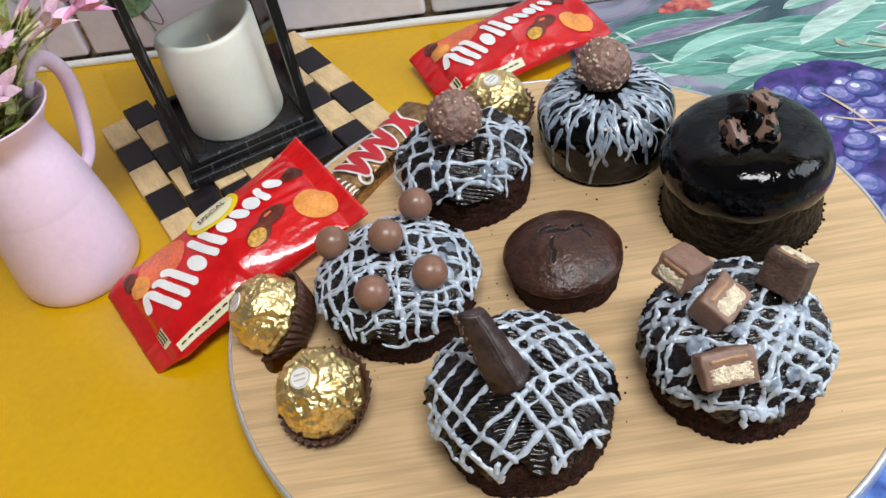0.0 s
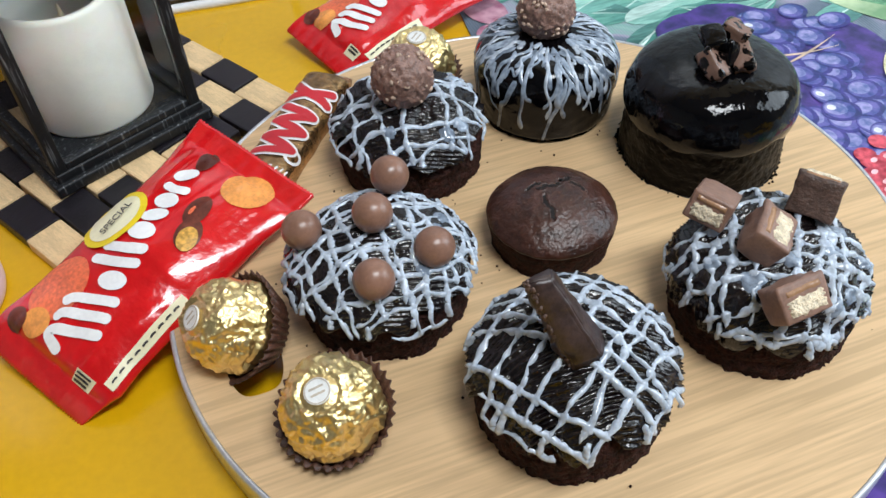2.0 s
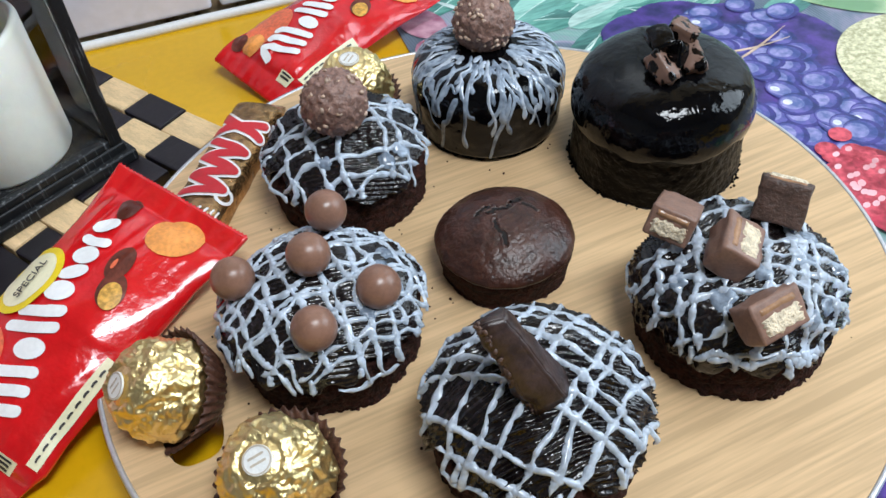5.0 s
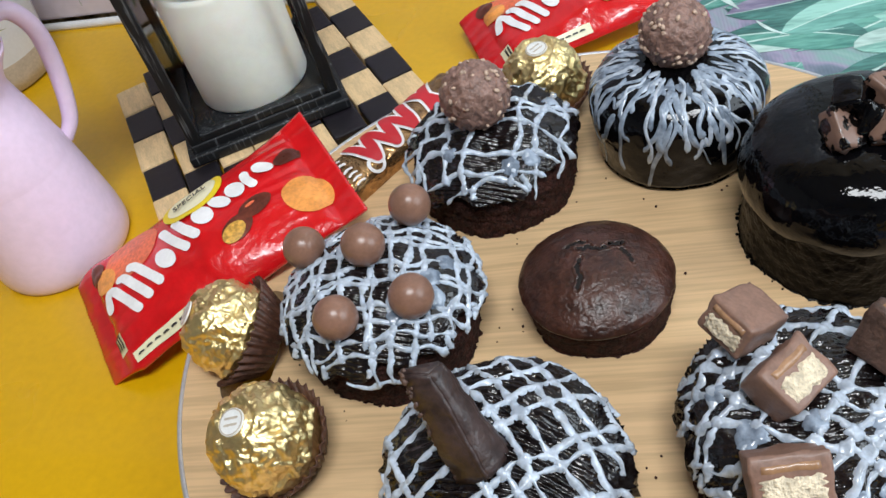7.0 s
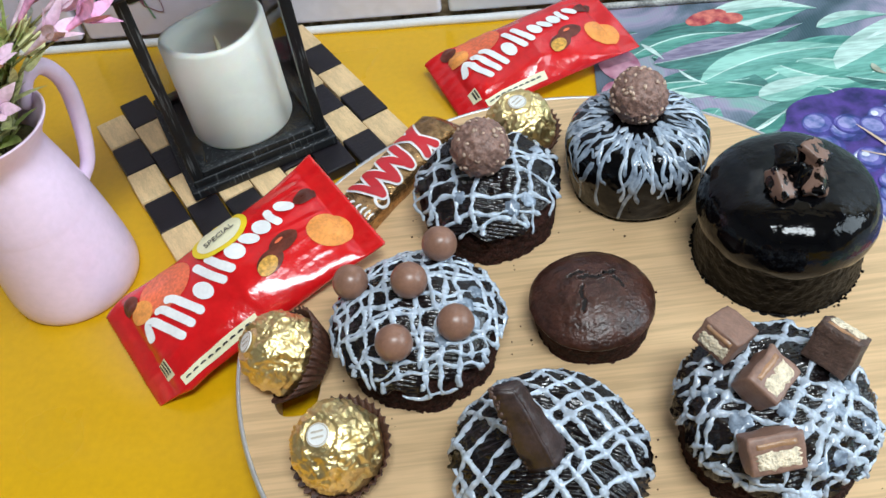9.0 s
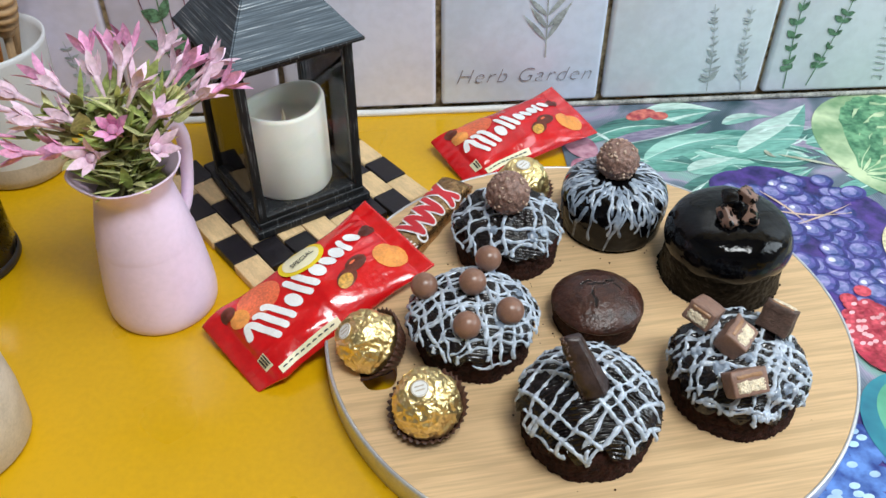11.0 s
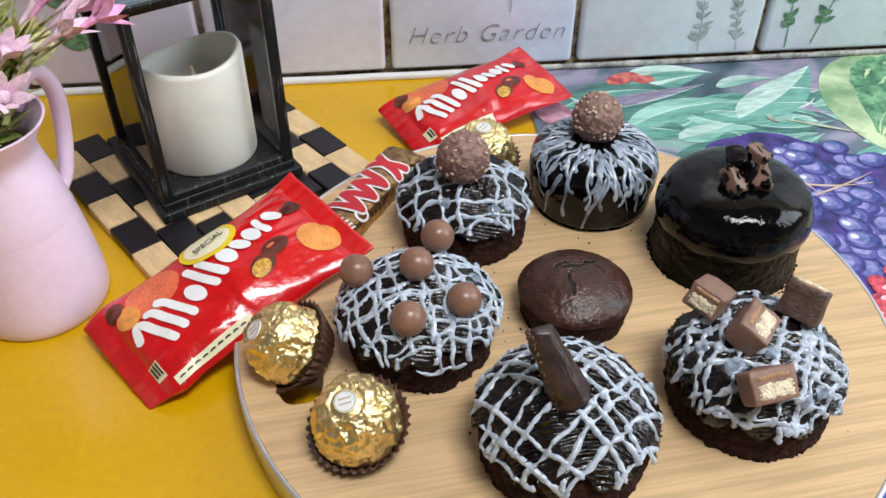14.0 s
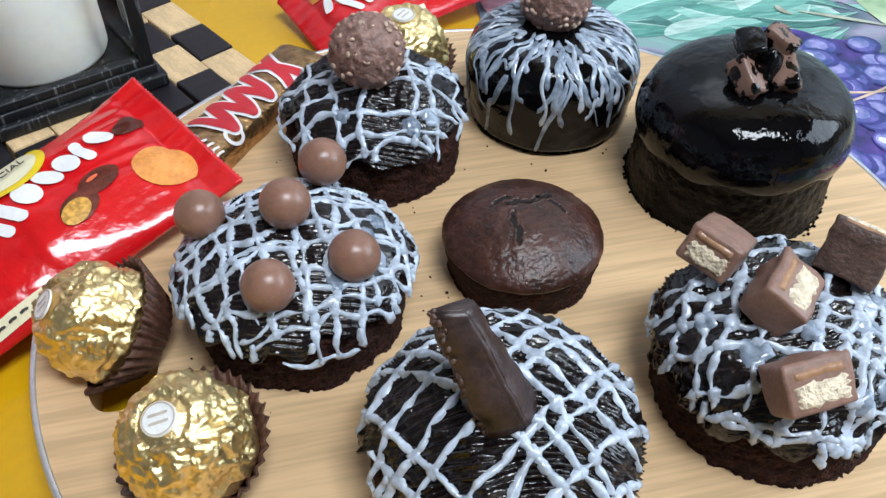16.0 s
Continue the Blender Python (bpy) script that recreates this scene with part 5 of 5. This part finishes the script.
def streaked():
    """Milk chocolate with dark glaze poured over it in patches."""
    m = M_MILKCUT.copy()
    m.name = "glaze_streaked_chocolate"
    n, l = m.node_tree.nodes, m.node_tree.links
    p = n["Principled BSDF"]
    co = n.new("ShaderNodeTexCoord")
    no = n.new("ShaderNodeTexNoise")
    no.inputs["Scale"].default_value, no.inputs["Detail"].default_value = 210, 3
    l.new(co.outputs["Object"], no.inputs[0])
    ramp = n.new("ShaderNodeValToRGB")
    e = ramp.color_ramp.elements
    e[0].position, e[0].color = 0.49, (0.20, 0.115, 0.085, 1)
    e[1].position, e[1].color = 0.52, (0.004, 0.003, 0.003, 1)
    l.new(no.outputs[0], ramp.inputs[0])
    l.new(ramp.outputs[0], p.inputs["Base Color"])
    gloss = n.new("ShaderNodeMapRange")
    for k, v in ((1, 0.49), (2, 0.52), (3, 0.42), (4, 0.10)):
        gloss.inputs[k].default_value = v
    l.new(no.outputs[0], gloss.inputs[0])
    for k in list(p.inputs["Roughness"].links):
        l.remove(k)
    l.new(gloss.outputs[0], p.inputs["Roughness"])
    return m


M_STREAKED = streaked()


def chunk_pile():
    rr = random.Random(3)
    for k, (dx, dy, dz, rx, ry, rz, l) in enumerate(((-0.0065, -0.004, -0.001, 35, 18, 25, 0.012), (0.0055, -0.0045, -0.001, 25, -25, -25, 0.011), (0.000, 0.006, 0.000, 50, 10, 70, 0.012), (0.0055, 0.003, 0.0055, 20, 12, 40, 0.010), (-0.003, 0.002, 0.006, 15, -22, -20, 0.010), (0.0005, -0.002, 0.001, 60, 30, 5, 0.009))):
        bm = box(0.0088, l * 1.15, 0.0078, 0.0012, (0, 0, -0.003))
        bmesh.ops.subdivide_edges(bm, edges=[e for e in bm.edges if e.calc_length() > 0.003], cuts=2, use_grid_fill=True)
        for v in bm.verts:
            v.co += v.co.normalized() * 0.0016 * noise.noise(v.co * 330 + Vector((k, 0, 0)))
        ob = part("chocolate_chunk", bm, M_STREAKED if k in (0, 1, 3) else M_GLAZE)
        ob.matrix_world = pose(0.1618 + dx * 1.15, 0.3240 + dy * 1.15, 0.0710 + dz, rx, ry, rz)
        tagged(ob, "milk chocolate chunk streaked with glaze" if k in (0, 1, 3) else "glaze-covered chocolate chunk on the cake top", "chocolate", "chunks on the glazed cake")


chunk_pile()

# ---- foil-wrapped chocolates ----


def foil_chocolate(m, seed, label):
    ob = empty("foil_chocolate", m, label, "chocolate", "foil-wrapped chocolates")
    bm = bmesh.new()
    bmesh.ops.create_icosphere(bm, subdivisions=6, radius=0.0165)
    for v in bm.verts:
        d = v.co.normalized()
        w = Vector((noise.noise(d * 3 + Vector((seed, 0, 0))), noise.noise(d * 3 + Vector((0, seed, 0))), noise.noise(d * 3 + Vector((0, 0, seed))))) * 0.22
        q = d + w
        k = sum(amp * (0.5 - abs(noise.noise(q * fr + Vector((seed * 3.7, fr, 0))))) for fr, amp in ((1.4, 0.0030), (3.4, 0.0018), (7.0, 0.0013), (13.0, 0.0007), (24.0, 0.0003)))
        if d.z > 0.90:
            k *= 0.25
        if d.z < -0.1:
            k += 0.0012
        v.co = d * (0.0153 + k)
        v.co.z = v.co.z * 1.03 + 0.0172
    part("foil", bm, M_GOLD, ob, "crinkled gold foil")

    def flute(a, i):
        return (0.0008 * math.cos(34 * a) * (0.4 + i * 0.2), 0.0007 * math.cos(34 * a + 1) if i in (3, 4) else 0)
    part("paper_cup", lathe([(0.0001, 0.0002), (0.0128, 0.0002), (0.0138, 0.001), (0.0212, 0.0135), (0.0207, 0.0138), (0.0134, 0.0016)], 204, flute, cap=False), M_CUP, ob, "fluted dark brown paper cup")
    bm = bmesh.new()
    seal_at = pose(0, 0, 0.0340)
    bmesh.ops.create_cone(bm, cap_ends=True, segments=32, radius1=0.0047, radius2=0.0046, depth=0.0006, matrix=seal_at)
    s = part("seal", bm, M_SEAL, ob, "round white paper seal", smooth=False)
    bm = bmesh.new()
    face = plane_surface(pose(0, 0, 0.0344))
    for y, w in ((0.0012, 0.0022), (-0.0010, 0.0022)):
        stroke(bm, face, [(-w, y), (0, y), (w, y)], 0.0004, 0.00005)
    part("print_bars", bm, M_BEIGE, s, "small faint print", smooth=False)
    bm = bmesh.new()
    ribbon(bm, face, [(0.0042 * math.cos(a), 0.0042 * math.sin(a)) for a in np.linspace(0, 6.29, 40)], 0.00022, 0.00004, True)
    part("gold_line", bm, M_BEIGE, s, smooth=False)
    return ob


foil_chocolate(pose(-0.0310, 0.2490, BT - 0.0005, 13, -13, 0), 1, "gold foil-wrapped chocolate upright in its brown paper cup")
foil_chocolate(pose(-0.0478, 0.2955, BT + 0.0018, 4, -46, 0), 2, "gold foil-wrapped chocolate tipped over in its paper cup")
foil_chocolate(pose(0.0590, 0.4195, BT, 3, -5, 40), 3, "gold foil-wrapped chocolate standing behind the frosted cake")

# ---- chocolate bags ----


def bag(m, length, width, puff, label, offer, seed):
    """A sealed pillow bag: x along the length, y across, print on top."""
    ob = empty("chocolate_bag", m, label, "snack bag", "red chocolate bags")
    hl, hw = length / 2, width / 2
    fin = 0.011

    def height(u, v):
        s = min(1, max(0, (hl - fin - abs(u)) / (hl - fin)))
        q = max(0.0, 1 - (v / hw) ** 2)
        h = puff * (s ** 0.45) * (q ** 0.6)
        h += 0.0013 * noise.noise((u * 45 + seed, v * 60, 0)) * (0.3 + s) + 0.0016 * (0.4 - abs(noise.noise((u * 26 + v * 30 + seed, v * 42 - u * 12, 8))))
        h += 0.0024 * (0.35 - abs(noise.noise((u * 18 + seed, v * 130, 4)))) * max(0, 1 - s * 1.7) * min(1.0, s * 12 + 0.25)
        return h

    def top(u, v):
        e = 0.0006
        h = height(u, v)
        nm = Vector((-(height(u + e, v) - h) / e, -(height(u, v + e) - h) / e, 1)).normalized()
        lift = 0.0
        if u > hl - 0.022:
            lift = 0.07 * (u - hl + 0.022) ** 2 / 0.022
        pinch = 1 - 0.10 * (1 - min(1, max(0, abs(u) - hl * 0.55) / (hl * 0.45)))
        e_ = max(0.0, (-hl + 0.017 - u) / 0.017)
        lift -= 0.0065 * e_ * e_
        across = v * pinch * (1 - 0.26 * e_) if v < 0 else v * pinch
        return Vector((u, across, h + lift)), nm

    nu, nv = 120, 72
    bm = bmesh.new()
    up, dn = [], []
    for i in range(nu + 1):
        u = -hl + length * i / nu
        ru, rd = [], []
        for j in range(nv + 1):
            v = -hw + width * j / nv
            zig = 0.0007 * (j % 2) * (1 if i == nu else -1 if i == 0 else 0)
            p = top(u, v)[0]
            p.x += zig
            ru.append(bm.verts.new(p))
            rd.append(bm.verts.new((p.x, p.y, p.z - height(u, v) * 1.45 - 0.0004)))
        up.append(ru)
        dn.append(rd)
    for i in range(nu):
        for j in range(nv):
            bm.faces.new((up[i][j], up[i + 1][j], up[i + 1][j + 1], up[i][j + 1]))
            bm.faces.new((dn[i][j], dn[i][j + 1], dn[i + 1][j + 1], dn[i + 1][j]))
    for i in range(nu):
        for j in (0, nv):
            bm.faces.new((up[i][j], up[i + 1][j], dn[i + 1][j], dn[i][j]))
    for j in range(nv):
        for i in (0, nu):
            bm.faces.new((up[i][j], up[i][j + 1], dn[i][j + 1], dn[i][j]))
    bmesh.ops.recalc_face_normals(bm, faces=bm.faces[:])
    part("wrapper", bm, M_RED, ob, "crinkled glossy red film")

    def printed(name, mat, draw, text=""):
        b = bmesh.new()
        draw(b)
        part(name, b, mat, ob, text, smooth=True)

    k = length / 0.127
    printed("glow", M_PEACH, lambda b: patch(b, top, -0.030 * k, 0.019, 0.0150, 0.0125, 0.3, 0.0004), "lighter red printed disc")
    printed("disc", M_ORANGE, lambda b: patch(b, top, 0.0475 * k, -0.012, 0.0095, 0.0110, 0.4, 0.0006), "orange printed disc")
    printed("disc", M_ORANGE, lambda b: patch(b, top, -0.0455 * k, 0.0155, 0.0060, 0.0065, 0, 0.0006), "orange printed disc")
    for cx, cy, rx, ry, ra in ((0.0270 * k, -0.0050, 0.0078, 0.0052, 0.2), (0.0165 * k, -0.0110, 0.0078, 0.0056, 0.5), (0.0480 * k, 0.0135, 0.0062, 0.0042, 0.2), (-0.0490 * k, 0.0245, 0.0050, 0.0045, 0.2)):
        printed("chocolate_picture", M_BROWNPRINT, lambda b: patch(b, top, cx, cy, rx, ry, ra, 0.0007 + 0.0001 * abs(cx)), "picture of a brown chocolate")
    printed("honeycomb_picture", M_HONEYCOMB, lambda b: patch(b, top, 0.0145 * k, -0.0125, 0.0058, 0.0042, 0.5, 0.0010), "picture of a golden honeycomb core")
    printed("picture_shine", M_PEACH, lambda b: patch(b, top, 0.0255 * k, -0.0035, 0.0024, 0.0010, 0.2, 0.0010))

    def name_shapes():
        # plain white rounded bars and ovals in place of the brand name
        ca_, sa_ = math.cos(0.29), math.sin(0.29)
        w = 0.0021 * k

        def at_line(x, y):
            x, y = x * k, y * k
            return -0.0385 * k + x * ca_ - y * 0.36, -0.0135 * k + x * sa_ + y * 0.93

        def bar(b, pts, wide=1.0):
            stroke(b, top, [at_line(*p) for p in pts], w * wide, 0.0010)

        def oval(b, x, y, rx, ry, lean=0.0):
            px, py = at_line(x, y)
            patch(b, top, px, py, rx * k, ry * k, 0.36 + lean, 0.0010, 24, 3)

        shapes = [lambda b: bar(b, [(-0.0040, 0.0160), (0.0005, 0.0215), (0.0030, 0.0180), (0.0035, 0.0)]),
                  lambda b: bar(b, [(0.0080, 0.0212), (0.0098, 0.0180), (0.0105, 0.0)]),
                  lambda b: bar(b, [(0.0146, 0.0205), (0.0164, 0.0170), (0.0175, 0.0)]),
                  lambda b: oval(b, 0.0260, 0.0062, 0.0042, 0.0066),
                  lambda b: bar(b, [(0.0340, 0.0190), (0.0340, 0.009), (0.0348, 0.0)]),
                  lambda b: bar(b, [(0.0402, 0.0170), (0.0402, 0.008), (0.0410, 0.0)]),
                  lambda b: oval(b, 0.0490, 0.0060, 0.0044, 0.0062),
                  lambda b: oval(b, 0.0578, 0.0056, 0.0032, 0.0060, 0.35),
                  lambda b: oval(b, 0.0660, 0.0054, 0.0042, 0.0056),
                  lambda b: bar(b, [(0.0722, 0.0), (0.0726, 0.0060), (0.0740, 0.0100)]),
                  lambda b: oval(b, 0.0810, 0.0052, 0.0032, 0.0058, 0.35)]
        for draw in shapes:
            b = bmesh.new()
            draw(b)
            part("name_shape", b, M_PRINTWHITE, ob, "rounded white printed shape")
    name_shapes()

    def foot(b):
        pts = [(u, -hw * 0.86) for u in np.linspace(-hl * 0.74, -hl * 0.05, 20)]
        ribbon(b, top, pts, 0.0024, 0.0007, True)
        ribbon(b, top, [(-hl * 0.80, y) for y in np.linspace(-hw * 0.72, -hw * 0.40, 8)], 0.0026, 0.0007, True)
    printed("label_panel", M_CREAM, foot, "cream nutrition panel")

    def small(b):
        for i in range(9):
            u = -hl * 0.70 + hl * 0.068 * i
            stroke(b, top, [(u, -hw * 0.86), (u + 0.0010, -hw * 0.855), (u + 0.0022, -hw * 0.86)], 0.0004, 0.0010, 3)
        for i in range(3):
            stroke(b, top, [(-hl * 0.815 + 0.0013 * i, -hw * 0.66), (-hl * 0.815 + 0.0013 * i, -hw * 0.56), (-hl * 0.815 + 0.0013 * i, -hw * 0.46)], 0.00035, 0.0010, 3)
    printed("small_print", M_INK, small, "tiny dark print bars")
    if offer:
        cx, cy = 0.0045, 0.0235
        b = bmesh.new()
        patch(b, top, cx, cy, 0.0155, 0.0128, 0, 0.0013)
        sticker = part("sticker", b, M_YELLOW, ob, "round yellow and cream offer sticker")
        b = bmesh.new()
        patch(b, top, cx, cy, 0.0125, 0.0100, 0, 0.0016)
        part("sticker_centre", b, M_CREAM, sticker)
        p, nm = top(cx, cy - 0.003)
        lettering("SPECIAL", 0.0048, M_INK, Matrix.Translation(p + nm * 0.0028) @ nm.to_track_quat("Z", "Y").to_matrix().to_4x4() @ pose(0, 0, 0, 0, 0, 180), sticker)
    return ob


def frame_from(bl, br, tl, tr):
    """A pose from four corners: x from left to right."""
    bl, br, tl, tr = map(Vector, (bl, br, tl, tr))
    x = ((br + tr) - (bl + tl)).normalized()
    y0 = ((tl + tr) - (bl + br))
    z = x.cross(y0).normalized()
    y = z.cross(x)
    c = (bl + br + tl + tr) / 4
    return Matrix(((x.x, y.x, z.x, c.x), (x.y, y.y, z.y, c.y), (x.z, y.z, z.z, c.z), (0, 0, 0, 1)))


bag(frame_from((-0.1175, 0.2850, 0.0095), (-0.0148, 0.3530, 0.0270), (-0.1530, 0.3460, 0.0115), (-0.0545, 0.3970, 0.0440)), 0.127, 0.068, 0.0130, "red sealed chocolate bag with offer sticker leaning on the board", True, 2.0)
bag(frame_from((0.0440, 0.4600, 0.0110), (0.1420, 0.5080, 0.0130), (0.0060, 0.5080, 0.0130), (0.1075, 0.5375, 0.0240)), 0.113, 0.061, 0.0120, "small red sealed chocolate bag lying near the tiled wall", False, 7.0)


def candy_bar():
    """A twisted-end foil bar between the trivet and the board."""
    a, b = Vector((-0.030, 0.380, 0.0200)), Vector((0.0210, 0.4440, 0.0200))
    x = (b - a).normalized()
    z = Vector((0, 0, 1)) - x * x.z
    z.normalize()
    y = z.cross(x)
    m = Matrix(((x.x, y.x, z.x, a.x), (x.y, y.y, z.y, a.y), (x.z, y.z, z.z, a.z), (0, 0, 0, 1)))
    ob = empty("candy_bar", m, "bronze foil wrapped candy bar with white and red print", "chocolate bar")
    L = (b - a).length

    def shape(u):
        t = u / L
        e = min(1, min(t + 0.25, 1.02 - t) / 0.12)
        return 0.0125 * (0.75 + 0.25 * e), 0.0085 * max(0.12, min(1, e))

    def skin(u, v):
        w, h = shape(u)
        ang = max(-1.0, min(1.0, v / 0.0160)) * math.pi / 2
        r = 1 + 0.05 * noise.noise((u * 90, v * 120, 0))
        s, c = math.sin(ang), math.cos(ang)
        p = Vector((u, w * r * math.copysign(abs(s) ** 0.8, s), h * r * c ** 0.7 if c > 0 else 0))
        return p, Vector((0, s * 0.7, max(0.05, c))).normalized()
    bm = bmesh.new()
    rows = []
    for i in range(61):
        u = -0.018 + (L + 0.018) * i / 60
        w, h = shape(u)
        ring = []
        for k in range(40):
            q = 2 * math.pi * k / 40
            r = 1 + 0.05 * noise.noise((u * 90, math.cos(q) * 1.5, math.sin(q) * 1.5))
            s, c = math.sin(q), math.cos(q)
            ring.append(bm.verts.new((u, w * r * math.copysign(abs(s) ** 0.8, s), h * r * math.copysign(abs(c) ** 0.7, c))))
        rows.append(ring)
    for r0, r1 in zip(rows, rows[1:]):
        for k in range(40):
            bm.faces.new((r0[k], r0[(k + 1) % 40], r1[(k + 1) % 40], r1[k]))
    bm.faces.new(rows[0][::-1])
    bm.faces.new(rows[-1])
    bmesh.ops.recalc_face_normals(bm, faces=bm.faces[:])
    part("wrapper", bm, M_WRAPGOLD, ob, "creased bronze foil")
    for mat, w, h, name in ((M_PRINTWHITE, 0.0036, 0.0006, "print_outline"), (M_WRAPRED, 0.0023, 0.0009, "print_zigzag")):
        bm = bmesh.new()
        zig = [(0.010, 0.006), (0.014, -0.006), (0.021, 0.006), (0.026, -0.006), (0.033, 0.006), (0.038, -0.006), (0.044, 0.006)]
        for p, q in zip(zig, zig[1:]):
            stroke(bm, skin, [p, ((p[0] + q[0]) / 2, (p[1] + q[1]) / 2), q], w, h + 0.0001 * random.random(), 6)
        stroke(bm, skin, [(0.050, 0.009), (0.055, 0.0), (0.058, -0.008)], w, h, 6)
        stroke(bm, skin, [(0.050, -0.009), (0.0545, 0.0), (0.062, 0.009)], w, h, 6)
        part(name, bm, mat, ob, "zigzag red print with white outline")
    bm = bmesh.new()
    ribbon(bm, skin, [(0.011 + 0.0036 * math.cos(q), -0.0085 + 0.0036 * math.sin(q)) for q in np.linspace(0, 6.29, 24)], 0.0008, 0.0008, True)
    for i in range(6):
        stroke(bm, skin, [(-0.002, -0.010 + 0.0026 * i), (0.0002, -0.0095 + 0.0026 * i), (0.0022, -0.010 + 0.0026 * i)], 0.0005, 0.0006, 3)
    part("print_bars", bm, M_PRINTWHITE, ob, "white ring and small print bars")


candy_bar()

# ---- things at the end of the counter ----
crock = empty("utensil_crock", pose(-0.2985, 0.5500, 0), "white ceramic utensil crock with a beige foot", "utensil holder")
part("body", lathe([(0.0375, 0.020), (0.0400, 0.045), (0.0440, 0.100), (0.0445, 0.104), (0.0430, 0.1045), (0.0410, 0.100), (0.0370, 0.03), (0.001, 0.026)], 64, cap=False), M_CERAMIC, crock)
part("foot", lathe([(0.001, 0.0), (0.032, 0.0), (0.035, 0.002), (0.0370, 0.010), (0.0375, 0.020)], 64, cap=False), M_BEIGE, crock, "unglazed beige foot")


def utensil(name, label, foot_at, tip, draw):
    ob = empty(name, Matrix.Translation(foot_at) @ (Vector(tip) - Vector(foot_at)).to_track_quat("Z", "Y").to_matrix().to_4x4(), label, "utensil", "utensils in the crock")
    draw(ob, (Vector(tip) - Vector(foot_at)).length)


def dipper(ob, L):
    bm = bmesh.new()
    tube(bm, [(0, 0, 0), (0, 0, L * 0.7)], 0.003)
    part("handle", bm, M_SPOON, ob)
    prof = []
    for i in range(7):
        z = L * 0.68 + i * 0.0065
        r = 0.011 * math.sin(0.5 + i * 0.36)
        prof += [(r * 0.72, z), (r, z + 0.001), (r, z + 0.004), (r * 0.72, z + 0.005)]
    part("grooved_head", lathe(prof, 28), M_SPOON, ob, "grooved wooden honey dipper head")


def spatula(mat, w, h):
    def draw(ob, L):
        bm = bmesh.new()
        tube(bm, [(0, 0, 0), (0, 0, L * 0.7)], 0.0032)
        part("handle", bm, mat, ob)
        bm = box(w, 0.006, h, 0.0025, (0, 0, L * 0.62), seg=3)
        part("blade", bm, mat, ob)
    return draw


utensil("honey_dipper", "turned wooden honey dipper", (-0.285, 0.552, 0.030), (-0.270, 0.538, 0.147), dipper)
utensil("spatula", "dark grey kitchen spatula", (-0.305, 0.547, 0.030), (-0.285, 0.522, 0.152), spatula(M_GREYPLASTIC, 0.030, 0.045))
utensil("spatula", "yellow plastic spatula in the crock", (-0.310, 0.557, 0.030), (-0.316, 0.522, 0.127), spatula(M_YELLOW, 0.02, 0.04))
utensil("spatula", "orange plastic kitchen turner", (-0.300, 0.562, 0.030), (-0.280, 0.562, 0.177), spatula(M_ORANGE, 0.034, 0.05))
utensil("wooden_spoon", "pale wooden spoon standing in the crock", (-0.292, 0.564, 0.030), (-0.256, 0.562, 0.192), spatula(M_SPOON, 0.026, 0.06))

jar = empty("glass_jar", pose(-0.3165, 0.440, 0), "small glass jar with pale contents and dark foot", "jar")
part("glass", lathe([(0.001, 0.0), (0.032, 0.0), (0.0350, 0.003), (0.0350, 0.055), (0.031, 0.062), (0.031, 0.07), (0.029, 0.07), (0.029, 0.062), (0.0325, 0.055), (0.0325, 0.004), (0.001, 0.003)], 48, cap=False), M_GLASS, jar)
part("contents", lathe([(0.001, 0.0035), (0.0318, 0.0035), (0.032, 0.045), (0.030, 0.048), (0.001, 0.049)], 48), M_BEIGE, jar, "pale powder filling")
part("foot_ring", lathe([(0.0352, 0.0005), (0.0362, 0.001), (0.0362, 0.006), (0.0352, 0.007)], 48, cap=False), M_INK, jar)
pot = empty("small_pot", pose(-0.2815, 0.285, 0), "plain pale greige ceramic pot", "pot")
part("body", lathe([(0.001, 0.0), (0.033, 0.0), (0.0360, 0.004), (0.0370, 0.03), (0.0350, 0.06), (0.0335, 0.062), (0.032, 0.06), (0.033, 0.03), (0.001, 0.006)], 48, cap=False), M_BEIGE, pot)

# crumbs on the board and counter
bm = bmesh.new()
rnd = random.Random(12)
for k in range(55):
    cx, cy, r = rnd.choice(((0.0, 0.2975, 0.036), (0.0462, 0.2255, 0.037), (0.129, 0.236, 0.038), (0.036, 0.3725, 0.035), (0.073, 0.304, 0.026), (0.1095, 0.3865, 0.034)))
    a, q = rnd.uniform(0, 6.28), r + abs(rnd.gauss(0, 0.004))
    s = rnd.uniform(0.0002, 0.0006)
    bmesh.ops.create_icosphere(bm, subdivisions=1, radius=s, matrix=pose(cx + q * math.cos(a), cy + q * math.sin(a), BT + s * 0.7))
tagged(part("cake_crumbs", bm, M_SPONGE), "scattered dark cake crumbs on the board", "crumbs", kind="stuff")
